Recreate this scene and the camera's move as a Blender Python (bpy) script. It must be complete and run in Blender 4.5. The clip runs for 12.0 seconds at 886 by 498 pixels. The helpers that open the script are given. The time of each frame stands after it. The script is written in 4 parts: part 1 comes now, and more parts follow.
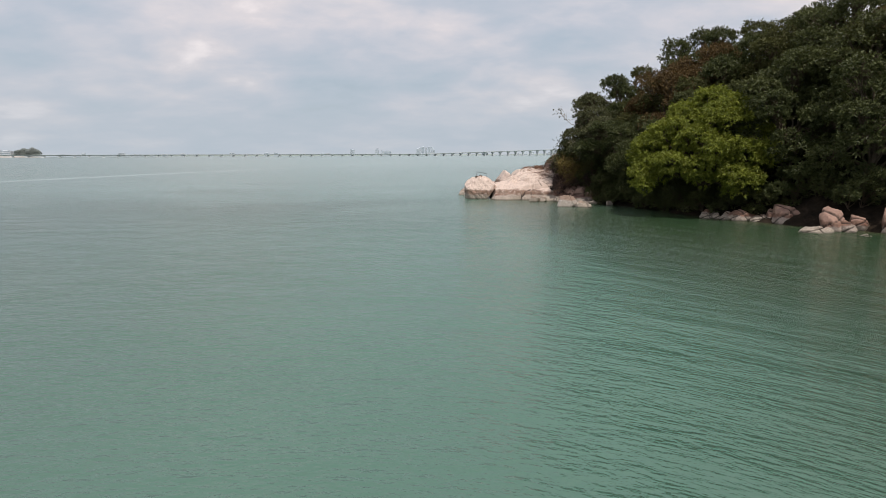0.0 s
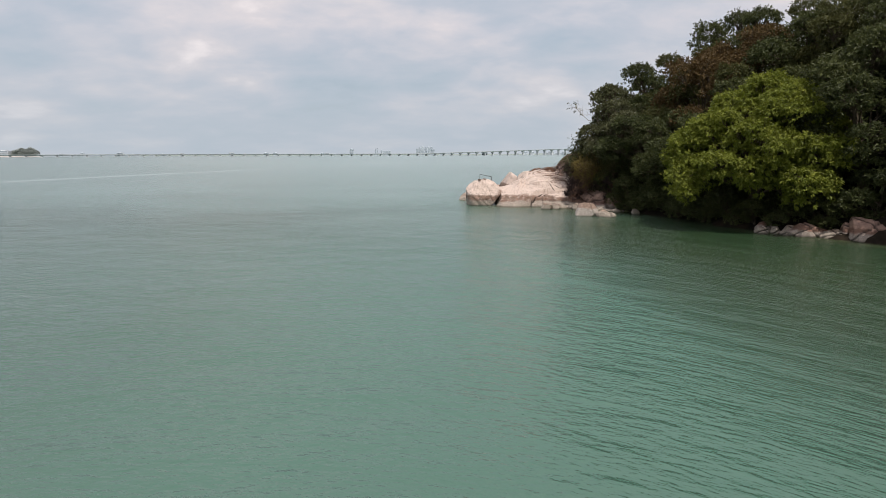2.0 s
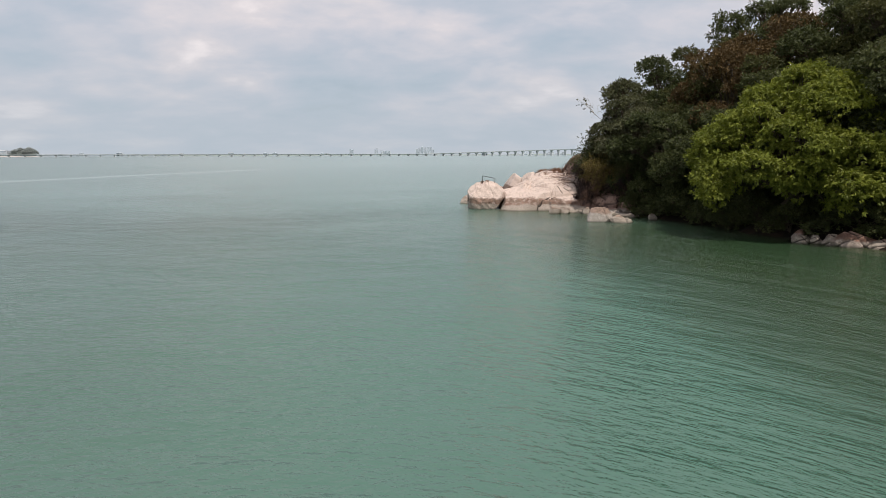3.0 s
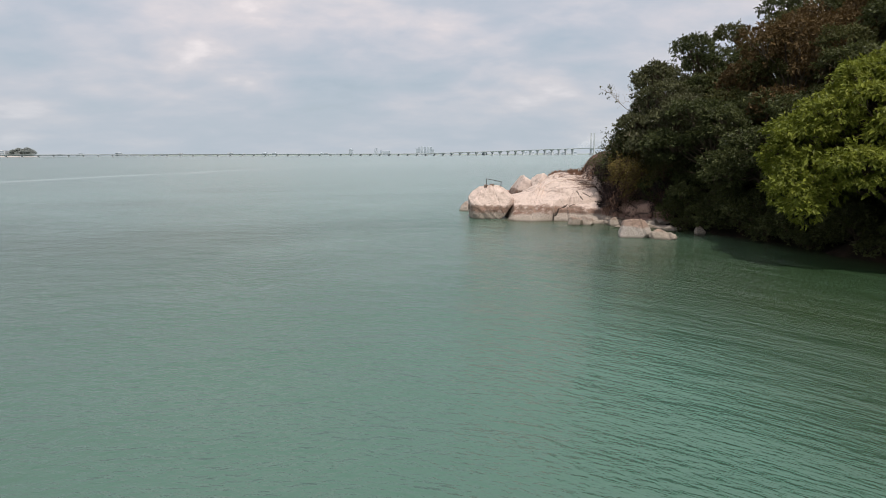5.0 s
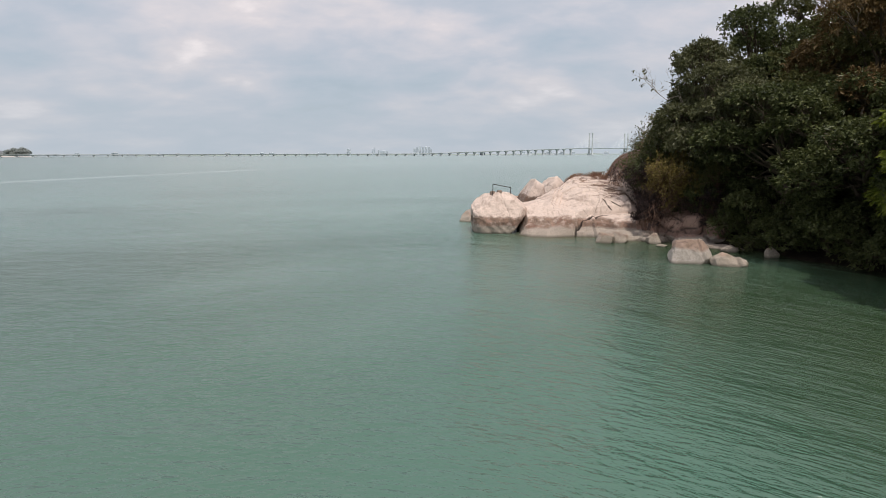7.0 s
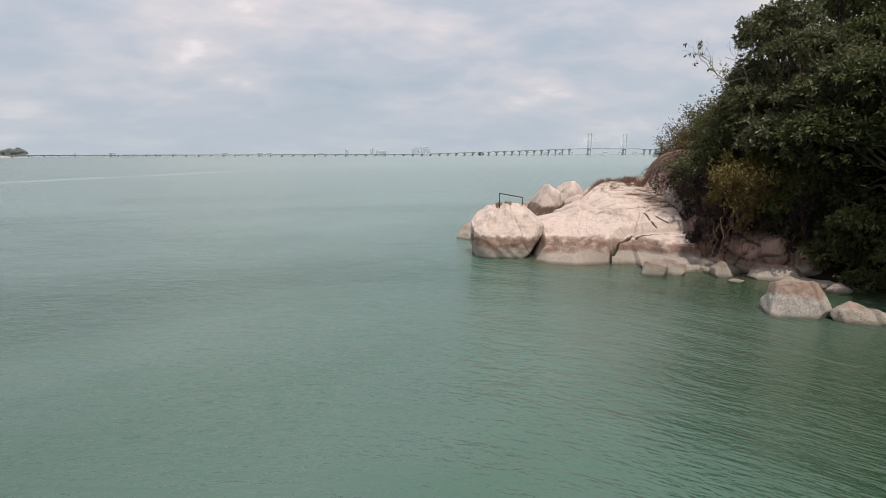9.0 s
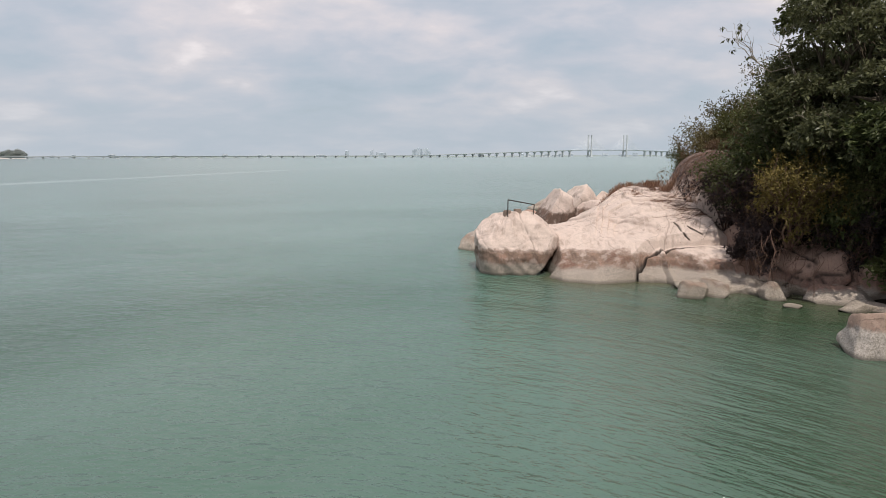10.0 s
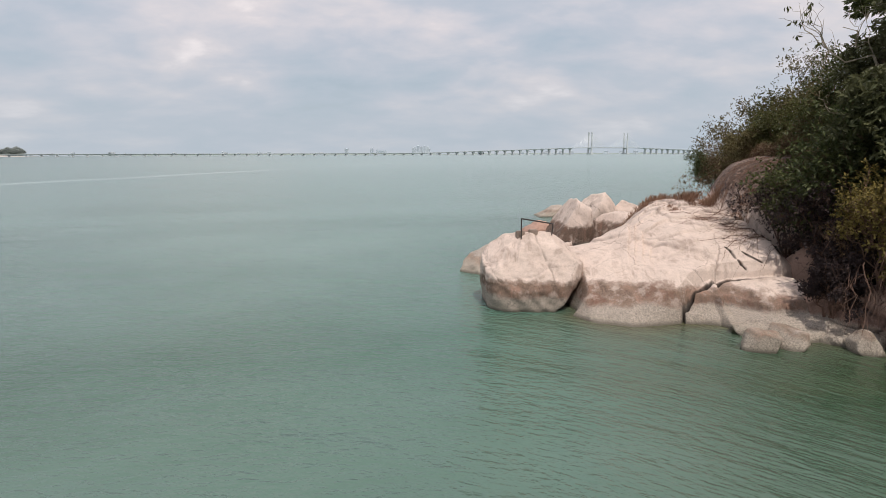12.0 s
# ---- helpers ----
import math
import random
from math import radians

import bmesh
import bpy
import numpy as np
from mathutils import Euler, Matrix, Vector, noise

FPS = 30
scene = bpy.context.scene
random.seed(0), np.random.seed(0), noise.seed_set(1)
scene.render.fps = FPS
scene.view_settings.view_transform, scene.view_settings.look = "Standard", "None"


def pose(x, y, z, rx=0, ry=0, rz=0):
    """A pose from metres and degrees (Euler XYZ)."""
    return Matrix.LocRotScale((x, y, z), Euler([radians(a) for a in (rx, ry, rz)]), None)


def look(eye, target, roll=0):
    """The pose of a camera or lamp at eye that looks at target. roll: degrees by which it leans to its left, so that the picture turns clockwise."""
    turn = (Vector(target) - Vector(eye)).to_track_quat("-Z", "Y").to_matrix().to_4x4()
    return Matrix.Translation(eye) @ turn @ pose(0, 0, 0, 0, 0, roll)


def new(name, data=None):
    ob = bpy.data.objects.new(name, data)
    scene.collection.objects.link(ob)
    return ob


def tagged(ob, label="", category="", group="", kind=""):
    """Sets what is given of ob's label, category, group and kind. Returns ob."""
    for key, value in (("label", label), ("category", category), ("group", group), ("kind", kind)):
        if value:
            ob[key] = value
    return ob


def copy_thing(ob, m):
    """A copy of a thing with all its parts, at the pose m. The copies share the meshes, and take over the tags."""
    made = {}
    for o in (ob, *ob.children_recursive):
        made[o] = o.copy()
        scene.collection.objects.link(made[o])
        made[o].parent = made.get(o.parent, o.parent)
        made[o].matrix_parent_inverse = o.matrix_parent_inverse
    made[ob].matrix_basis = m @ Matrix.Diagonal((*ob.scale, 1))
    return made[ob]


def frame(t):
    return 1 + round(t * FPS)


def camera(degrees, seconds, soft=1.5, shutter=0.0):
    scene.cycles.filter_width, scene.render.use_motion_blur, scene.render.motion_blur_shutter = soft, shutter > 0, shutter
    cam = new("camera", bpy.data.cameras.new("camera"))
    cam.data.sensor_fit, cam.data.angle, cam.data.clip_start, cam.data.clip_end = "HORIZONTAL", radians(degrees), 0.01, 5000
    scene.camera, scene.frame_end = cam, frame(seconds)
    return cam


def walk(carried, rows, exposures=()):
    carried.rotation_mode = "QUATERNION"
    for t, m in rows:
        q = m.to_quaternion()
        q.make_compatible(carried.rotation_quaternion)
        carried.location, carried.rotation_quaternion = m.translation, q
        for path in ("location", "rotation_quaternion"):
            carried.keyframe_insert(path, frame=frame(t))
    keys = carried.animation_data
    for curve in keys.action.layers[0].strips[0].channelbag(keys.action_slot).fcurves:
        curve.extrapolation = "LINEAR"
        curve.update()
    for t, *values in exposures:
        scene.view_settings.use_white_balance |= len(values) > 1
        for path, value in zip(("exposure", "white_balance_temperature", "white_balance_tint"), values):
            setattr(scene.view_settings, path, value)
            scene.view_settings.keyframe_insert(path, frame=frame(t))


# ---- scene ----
cam = camera(74.3, 12.0, soft=0.9)
PATH = [
    (0, (-0.122, -0.857, 5.788), (-0.128, 1.117, 5.469), -0.2),
    (0.5, (-0.086, 1.650, 5.759), (-0.092, 3.624, 5.440), -0.2),
    (1, (-0.066, 4.098, 5.778), (-0.072, 6.072, 5.458), -0.2),
    (1.5, (-0.023, 6.468, 5.796), (-0.029, 8.442, 5.477), -0.2),
    (2, (0.011, 8.907, 5.850), (0.006, 10.881, 5.530), -0.2),
    (2.5, (0.019, 11.315, 5.858), (0.014, 13.289, 5.539), -0.2),
    (3, (-0.014, 13.637, 5.816), (-0.018, 15.611, 5.497), -0.15),
    (5, (0.329, 24.224, 5.722), (0.325, 26.198, 5.402), -0.2),
    (5.5, (0.357, 26.682, 5.633), (0.354, 28.656, 5.313), -0.2),
    (6, (0.362, 29.133, 5.633), (0.360, 31.107, 5.314), -0.2),
    (6.5, (0.398, 31.541, 5.675), (0.397, 33.515, 5.356), -0.2),
    (7, (0.386, 33.928, 5.721), (0.389, 35.902, 5.401), -0.2),
    (9, (0.806, 44.247, 5.702), (0.814, 46.221, 5.383), -0.2),
    (9.5, (0.807, 46.530, 5.675), (0.815, 48.505, 5.359), -0.2),
    (10, (0.822, 48.519, 5.674), (0.830, 50.494, 5.360), -0.2),
    (10.5, (0.834, 50.198, 5.816), (0.841, 52.173, 5.499), -0.2),
    (11, (0.850, 51.536, 5.958), (0.857, 53.510, 5.639), -0.2),
    (11.5, (0.864, 52.785, 6.082), (0.872, 54.759, 5.761), -0.2),
    (12, (0.877, 53.866, 6.140), (0.885, 55.840, 5.818), -0.2),
]
walk(cam, [(t, look(eye, target, roll)) for t, eye, target, roll in PATH])

# ---- light ----
SUN_FROM = Vector((0.14, -0.43, 0.89)).normalized()
sun = new("sun", bpy.data.lights.new("sun", "SUN"))
sun.data.energy, sun.data.angle, sun.data.color = 3.1, radians(0.6), (1.0, 0.95, 0.88)
sun.matrix_world = look(SUN_FROM * 200, (0, 0, 0))
scene.view_settings.exposure = 0.0


def node(nt, kind, ins=None):
    n = nt.nodes.new(kind)
    for k, v in (ins or {}).items():
        if isinstance(v, bpy.types.NodeSocket):
            nt.links.new(v, n.inputs[k])
        else:
            n.inputs[k].default_value = v
    return n


def fmath(nt, op, a, b=0.0, c=0.0, clamp=False):
    n = node(nt, "ShaderNodeMath", {0: a, 1: b, 2: c})
    n.operation, n.use_clamp = op, clamp
    return n.outputs[0]


def ramp(nt, fac, stops):
    n = node(nt, "ShaderNodeValToRGB", {0: fac})
    el = n.color_ramp.elements
    while len(el) < len(stops):
        el.new(0.5)
    for e, (p, c) in zip(el, stops):
        e.position, e.color = p, (c if len(c) == 4 else (*c, 1))
    return n.outputs[0]


def mix(nt, fac, a, b, blend="MIX"):
    n = node(nt, "ShaderNodeMix")
    n.data_type, n.blend_type = "RGBA", blend
    for i, v in ((0, fac), (6, a), (7, b)):
        if isinstance(v, bpy.types.NodeSocket):
            nt.links.new(v, n.inputs[i])
        elif i == 0:
            n.inputs[0].default_value = v
        else:
            n.inputs[i].default_value = (*v, 1) if len(v) == 3 else v
    return n.outputs[2]


def noise_tex(nt, vec, scale, detail=4.0, rough=0.55, distortion=0.0):
    return node(nt, "ShaderNodeTexNoise", {"Vector": vec, "Scale": scale, "Detail": detail, "Roughness": rough, "Distortion": distortion}).outputs[0]


def scaled(nt, vec, x, y, z, rz=0.0):
    n = node(nt, "ShaderNodeMapping", {"Vector": vec, "Scale": (x, y, z), "Rotation": (0, 0, radians(rz))})
    return n.outputs[0]


# sky: a clear tropical sky behind thin broken cloud
world = bpy.data.worlds.new("sky")
scene.world = world
world.use_nodes = True
nt = world.node_tree
nt.nodes.clear()
sky = node(nt, "ShaderNodeTexSky")
sky.sky_type, sky.sun_disc = "NISHITA", False
sky.sun_elevation = math.asin(SUN_FROM.z)
sky.sun_rotation = math.atan2(SUN_FROM.x, SUN_FROM.y)
sky.air_density, sky.dust_density, sky.ozone_density = 1.0, 2.0, 1.2
way = node(nt, "ShaderNodeTexCoord").outputs["Generated"]
sep = node(nt, "ShaderNodeSeparateXYZ", {0: way})
up = fmath(nt, "MAXIMUM", sep.outputs[2], 0.0)
lift = fmath(nt, "ADD", up, 0.30)
flat = node(nt, "ShaderNodeCombineXYZ", {0: fmath(nt, "DIVIDE", sep.outputs[0], lift), 1: fmath(nt, "DIVIDE", sep.outputs[1], lift), 2: 0.3}).outputs[0]
n1 = noise_tex(nt, scaled(nt, flat, 1.5, 1.9, 1, 6), 1.0, 5.0, 0.46, 0.35)
n2 = noise_tex(nt, scaled(nt, flat, 4.4, 5.4, 1, -6), 1.0, 5.0, 0.50, 0.2)
body = fmath(nt, "ADD", fmath(nt, "MULTIPLY", n1, 0.62), fmath(nt, "MULTIPLY", n2, 0.38))
cover = ramp(nt, body, [(0.26, (0.2, 0.2, 0.2)), (0.38, (0.9, 0.9, 0.9)), (0.50, (1, 1, 1))])
tone = ramp(nt, body, [(0.38, (0.475, 0.545, 0.63)), (0.48, (0.555, 0.585, 0.66)), (0.54, (0.64, 0.635, 0.69)), (0.59, (0.73, 0.69, 0.72)), (0.66, (0.96, 0.88, 0.88))])
blue = mix(nt, 1.0, sky.outputs[0], (0.10, 0.10, 0.10), "MULTIPLY")
cloudy = mix(nt, cover, blue, tone)
high = ramp(nt, up, [(0.30, (1, 1, 1)), (0.80, (1.25, 1.25, 1.25))])
cloudy = mix(nt, 1.0, cloudy, high, "MULTIPLY")
low = ramp(nt, up, [(0.0, (1, 1, 1)), (0.05, (0.8, 0.8, 0.8)), (0.2, (0, 0, 0))])
hazed = mix(nt, fmath(nt, "MULTIPLY", low, 0.8), cloudy, (0.47, 0.535, 0.60))
bg = node(nt, "ShaderNodeBackground", {0: hazed, 1: 1.0})
nt.links.new(bg.outputs[0], node(nt, "ShaderNodeOutputWorld").inputs[0])


# ---- materials ----
def material(name, build):
    m = bpy.data.materials.new(name)
    m.use_nodes = True
    t = m.node_tree
    t.nodes.clear()
    out = node(t, "ShaderNodeOutputMaterial")
    t.links.new(build(t), out.inputs[0])
    return m


def bump(t, height, strength, distance, normal=None):
    n = node(t, "ShaderNodeBump", {"Height": height, "Strength": strength, "Distance": distance})
    if normal is not None:
        t.links.new(normal, n.inputs["Normal"])
    return n.outputs[0]


def surface(t, color, rough=0.8, normal=None, metal=0.0, spec=0.5, ior=1.45):
    ins = {"Base Color": color if isinstance(color, bpy.types.NodeSocket) else (*color, 1), "Roughness": rough, "Metallic": metal, "IOR": ior, "Specular IOR Level": spec}
    if normal is not None:
        ins["Normal"] = normal
    return node(t, "ShaderNodeBsdfPrincipled", ins).outputs[0]


def world_pos(t):
    return node(t, "ShaderNodeNewGeometry").outputs["Position"]


def rock_material(name, pale, brown, shell, band, shell_top, crust=50.0):
    """Granite with a tide stain below `band` metres and a crust of barnacles below `shell_top` metres."""
    def build(t):
        p = world_pos(t)
        z = node(t, "ShaderNodeSeparateXYZ", {0: p}).outputs[2]
        big = noise_tex(t, p, 0.55, 5.0, 0.55)
        mid = noise_tex(t, p, 2.3, 6.0, 0.62)
        fine = noise_tex(t, p, 17.0, 5.0, 0.7)
        grain = noise_tex(t, p, 70.0, 2.0, 0.6)
        speck = noise_tex(t, p, 26.0, 3.0, 0.75)
        streak = noise_tex(t, scaled(t, p, 2.2, 0.9, 0.7, 35), 1.0, 8.0, 0.68, 0.8)
        blot = noise_tex(t, p, 0.95, 8.0, 0.66, 0.6)
        wob = fmath(t, "ADD", fmath(t, "MULTIPLY", big, 1.0), fmath(t, "ADD", fmath(t, "MULTIPLY", mid, 0.30), fmath(t, "MULTIPLY", fine, 0.10)))
        level = fmath(t, "SUBTRACT", fmath(t, "ADD", z, wob), 0.70)
        dry = ramp(t, fmath(t, "ADD", fmath(t, "MULTIPLY", mid, 0.6), fmath(t, "MULTIPLY", fine, 0.4)),
                   [(0.28, tuple(c * 0.74 for c in pale)), (0.40, tuple(c * 0.96 for c in pale)), (0.60, tuple(min(1, c * 1.10) for c in pale))])
        dry = mix(t, fmath(t, "MULTIPLY", ramp(t, streak, [(0.46, (0, 0, 0)), (0.60, (1, 1, 1))]), ramp(t, blot, [(0.46, (0.03, 0.03, 0.03)), (0.60, (0.55, 0.55, 0.55))])), dry, (brown[0] * 1.2, brown[1] * 1.25, brown[2] * 1.3))
        rust = ramp(t, fmath(t, "ADD", fmath(t, "MULTIPLY", streak, 0.6), fmath(t, "MULTIPLY", fine, 0.4)),
                    [(0.34, tuple(c * 0.55 for c in brown)), (0.50, brown), (0.68, (brown[0] * 1.7, brown[1] * 1.45, brown[2] * 1.4))])
        rust = mix(t, ramp(t, blot, [(0.54, (0, 0, 0)), (0.66, (0.7, 0.7, 0.7))]), rust, (brown[0] * 0.9, brown[1] * 0.70, brown[2] * 0.66))
        rust = mix(t, ramp(t, mid, [(0.52, (0, 0, 0)), (0.64, (0.6, 0.6, 0.6))]), rust, tuple(c * 0.75 for c in pale))
        wet = ramp(t, fmath(t, "ADD", fmath(t, "MULTIPLY", fine, 0.55), fmath(t, "MULTIPLY", speck, 0.45)),
                   [(0.36, tuple(c * 0.5 for c in shell)), (0.5, shell), (0.62, tuple(min(1, c * 1.4) for c in shell))])
        m1 = ramp(t, fmath(t, "MULTIPLY", level, 0.5), [(max(0, band - 0.14) * 0.5, (0, 0, 0)), ((band - 0.03) * 0.5, (0.35, 0.35, 0.35)), ((band + 0.05) * 0.5, (1, 1, 1))])
        m2 = ramp(t, fmath(t, "MULTIPLY", level, 0.5), [(max(0, shell_top - 0.06) * 0.5, (0, 0, 0)), ((shell_top + 0.08) * 0.5, (1, 1, 1))])
        warp = node(t, "ShaderNodeVectorMath", {0: p, 1: node(t, "ShaderNodeTexNoise", {"Vector": p, "Scale": 0.9, "Detail": 6.0, "Roughness": 0.65}).outputs["Color"]}).outputs[0]
        cells = node(t, "ShaderNodeTexVoronoi", {"Vector": warp, "Scale": 0.36})
        cells.feature = "DISTANCE_TO_EDGE"
        seam = ramp(t, cells.outputs["Distance"], [(0.002, (1, 1, 1)), (0.008, (0, 0, 0))])
        seam = fmath(t, "MULTIPLY", seam, ramp(t, big, [(0.44, (0, 0, 0)), (0.60, (0.6, 0.6, 0.6))]))
        dry = mix(t, seam, dry, (0.075, 0.05, 0.04))
        moss = ramp(t, fmath(t, "DIVIDE", fmath(t, "ADD", fmath(t, "SUBTRACT", z, crust), fmath(t, "MULTIPLY", fmath(t, "SUBTRACT", streak, 0.5), 2.4)), 2.0), [(0.0, (0, 0, 0)), (0.3, (0.92, 0.92, 0.92))])
        litter = ramp(t, fmath(t, "ADD", fmath(t, "MULTIPLY", fine, 0.45), fmath(t, "MULTIPLY", noise_tex(t, scaled(t, p, 1.0, 3.2, 3.2, 20), 2.2, 6.0, 0.7, 1.2), 0.55)), [(0.38, (0.020, 0.013, 0.012)), (0.50, (0.075, 0.045, 0.037)), (0.60, (0.26, 0.175, 0.14))])
        dry = mix(t, moss, dry, litter)
        col = mix(t, m2, wet, mix(t, m1, rust, dry))
        col = mix(t, 1.0, col, ramp(t, noise_tex(t, p, 38.0, 3.0, 0.7), [(0.32, (0.74, 0.72, 0.70)), (0.46, (1, 1, 1)), (0.66, (1.10, 1.10, 1.10))]), "MULTIPLY")
        col = mix(t, 1.0, col, ramp(t, noise_tex(t, scaled(t, p, 1.0, 1.0, 1.6, 30), 5.5, 6.0, 0.72, 0.4), [(0.30, (0.82, 0.79, 0.77)), (0.40, (1, 1, 1)), (0.68, (1.06, 1.06, 1.06))]), "MULTIPLY")
        cleft = node(t, "ShaderNodeAttribute")
        cleft.attribute_name = "crack"
        col = mix(t, cleft.outputs["Fac"], col, (0.035, 0.026, 0.022))
        foot = ramp(t, z, [(0.03, (1, 1, 1)), (0.16, (0, 0, 0))])
        col = mix(t, fmath(t, "MULTIPLY", foot, 0.7), col, (0.06, 0.055, 0.04))
        h = fmath(t, "ADD", fmath(t, "MULTIPLY", mid, 0.13), fmath(t, "ADD", fmath(t, "MULTIPLY", fine, 0.24), fmath(t, "MULTIPLY", grain, 0.10)))
        return surface(t, col, 0.86, bump(t, h, 0.8, 0.12), spec=0.3)
    return material(name, build)


ROCK = rock_material("pale_granite", (0.57, 0.45, 0.385), (0.20, 0.135, 0.102), (0.32, 0.265, 0.22), 1.2, 0.62, 3.7)
ROCK_PEAK = rock_material("pale_granite_dark_foot", (0.54, 0.425, 0.365), (0.13, 0.085, 0.065), (0.17, 0.14, 0.115), 1.95, 0.9)
ROCK_TAN = rock_material("cracked_tan_granite", (0.36, 0.235, 0.185), (0.22, 0.14, 0.11), (0.33, 0.275, 0.23), 1.0, 0.5)
ROCK_RED = rock_material("reddish_granite", (0.36, 0.225, 0.175), (0.19, 0.11, 0.08), (0.34, 0.275, 0.23), 0.8, 0.42)
ROCK_LONE = rock_material("brown_topped_granite", (0.31, 0.215, 0.165), (0.31, 0.225, 0.18), (0.40, 0.345, 0.30), 0.95, 0.80)
ROCK_GREY = rock_material("grey_stone", (0.36, 0.295, 0.25), (0.26, 0.195, 0.15), (0.33, 0.275, 0.225), 0.7, 0.45)


def soil_build(t):
    p = world_pos(t)
    n = noise_tex(t, p, 1.3, 7.0, 0.65)
    # soil colour taken to near-black, standing in for deep shade under the trees
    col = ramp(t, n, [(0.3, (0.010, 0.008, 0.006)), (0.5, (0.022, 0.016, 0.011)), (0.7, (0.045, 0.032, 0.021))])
    return surface(t, col, 0.95, bump(t, n, 0.8, 0.2), spec=0.15)


SOIL = material("shade_dark_litter_soil", soil_build)


def leaf_material(name, dark, mid_c, light, gloss=0.42, through_light=0.3):
    def build(t):
        rnd = node(t, "ShaderNodeNewGeometry").outputs["Random Per Island"]
        tree = node(t, "ShaderNodeObjectInfo").outputs["Random"]
        p = world_pos(t)
        patch = noise_tex(t, p, 0.5, 3.0)
        f = fmath(t, "ADD", fmath(t, "MULTIPLY", rnd, 0.5), fmath(t, "MULTIPLY", patch, 0.55))
        col = ramp(t, f, [(0.12, dark), (0.5, mid_c), (0.9, light)])
        col = mix(t, fmath(t, "MULTIPLY", tree, 0.35), col, mix(t, 0.5, col, (mid_c[0] * 1.5, mid_c[1] * 1.1, mid_c[2] * 0.8)))
        a = surface(t, col, gloss, spec=0.28)
        b = node(t, "ShaderNodeBsdfTranslucent", {"Color": col}).outputs[0]
        return node(t, "ShaderNodeMixShader", {0: through_light, 1: a, 2: b}).outputs[0]
    return material(name, build)


LEAF_DARK = leaf_material("dark_glossy_leaves", (0.026, 0.034, 0.012), (0.066, 0.078, 0.026), (0.160, 0.172, 0.068), 0.45)
LEAF_GLOSSY = leaf_material("large_glossy_leaves", (0.036, 0.042, 0.020), (0.086, 0.092, 0.044), (0.21, 0.215, 0.11), 0.36)
LEAF_OLIVE = leaf_material("olive_leaves", (0.036, 0.040, 0.013), (0.080, 0.084, 0.028), (0.155, 0.150, 0.052), 0.55)
LEAF_BRIGHT = leaf_material("yellow_green_leaves", (0.070, 0.090, 0.015), (0.165, 0.200, 0.027), (0.30, 0.315, 0.055), 0.5, 0.35)
LEAF_RUST = leaf_material("rusty_brown_leaves", (0.045, 0.032, 0.013), (0.105, 0.070, 0.028), (0.19, 0.125, 0.050), 0.6, 0.2)
LEAF_YELLOW = leaf_material("yellowing_leaves", (0.06, 0.05, 0.015), (0.15, 0.115, 0.032), (0.30, 0.23, 0.07), 0.6, 0.25)
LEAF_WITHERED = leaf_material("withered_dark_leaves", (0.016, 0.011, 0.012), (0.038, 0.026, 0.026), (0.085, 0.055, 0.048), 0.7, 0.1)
LEAF_DRY = leaf_material("dry_brown_leaves", (0.06, 0.038, 0.022), (0.13, 0.085, 0.05), (0.22, 0.15, 0.09), 0.8, 0.15)


def bark_build(c):
    def build(t):
        p = world_pos(t)
        n = noise_tex(t, scaled(t, p, 9, 9, 2), 1.0, 6.0, 0.7)
        col = ramp(t, n, [(0.3, tuple(v * 0.5 for v in c)), (0.7, tuple(v * 1.35 for v in c))])
        return surface(t, col, 0.9, bump(t, n, 0.7, 0.04), spec=0.2)
    return build


BARK = material("dark_bark", bark_build((0.11, 0.085, 0.06)))
BARK_PALE = material("pale_bark", bark_build((0.36, 0.30, 0.23)))
TWIG_DRY = material("dry_twigs", bark_build((0.16, 0.095, 0.07)))


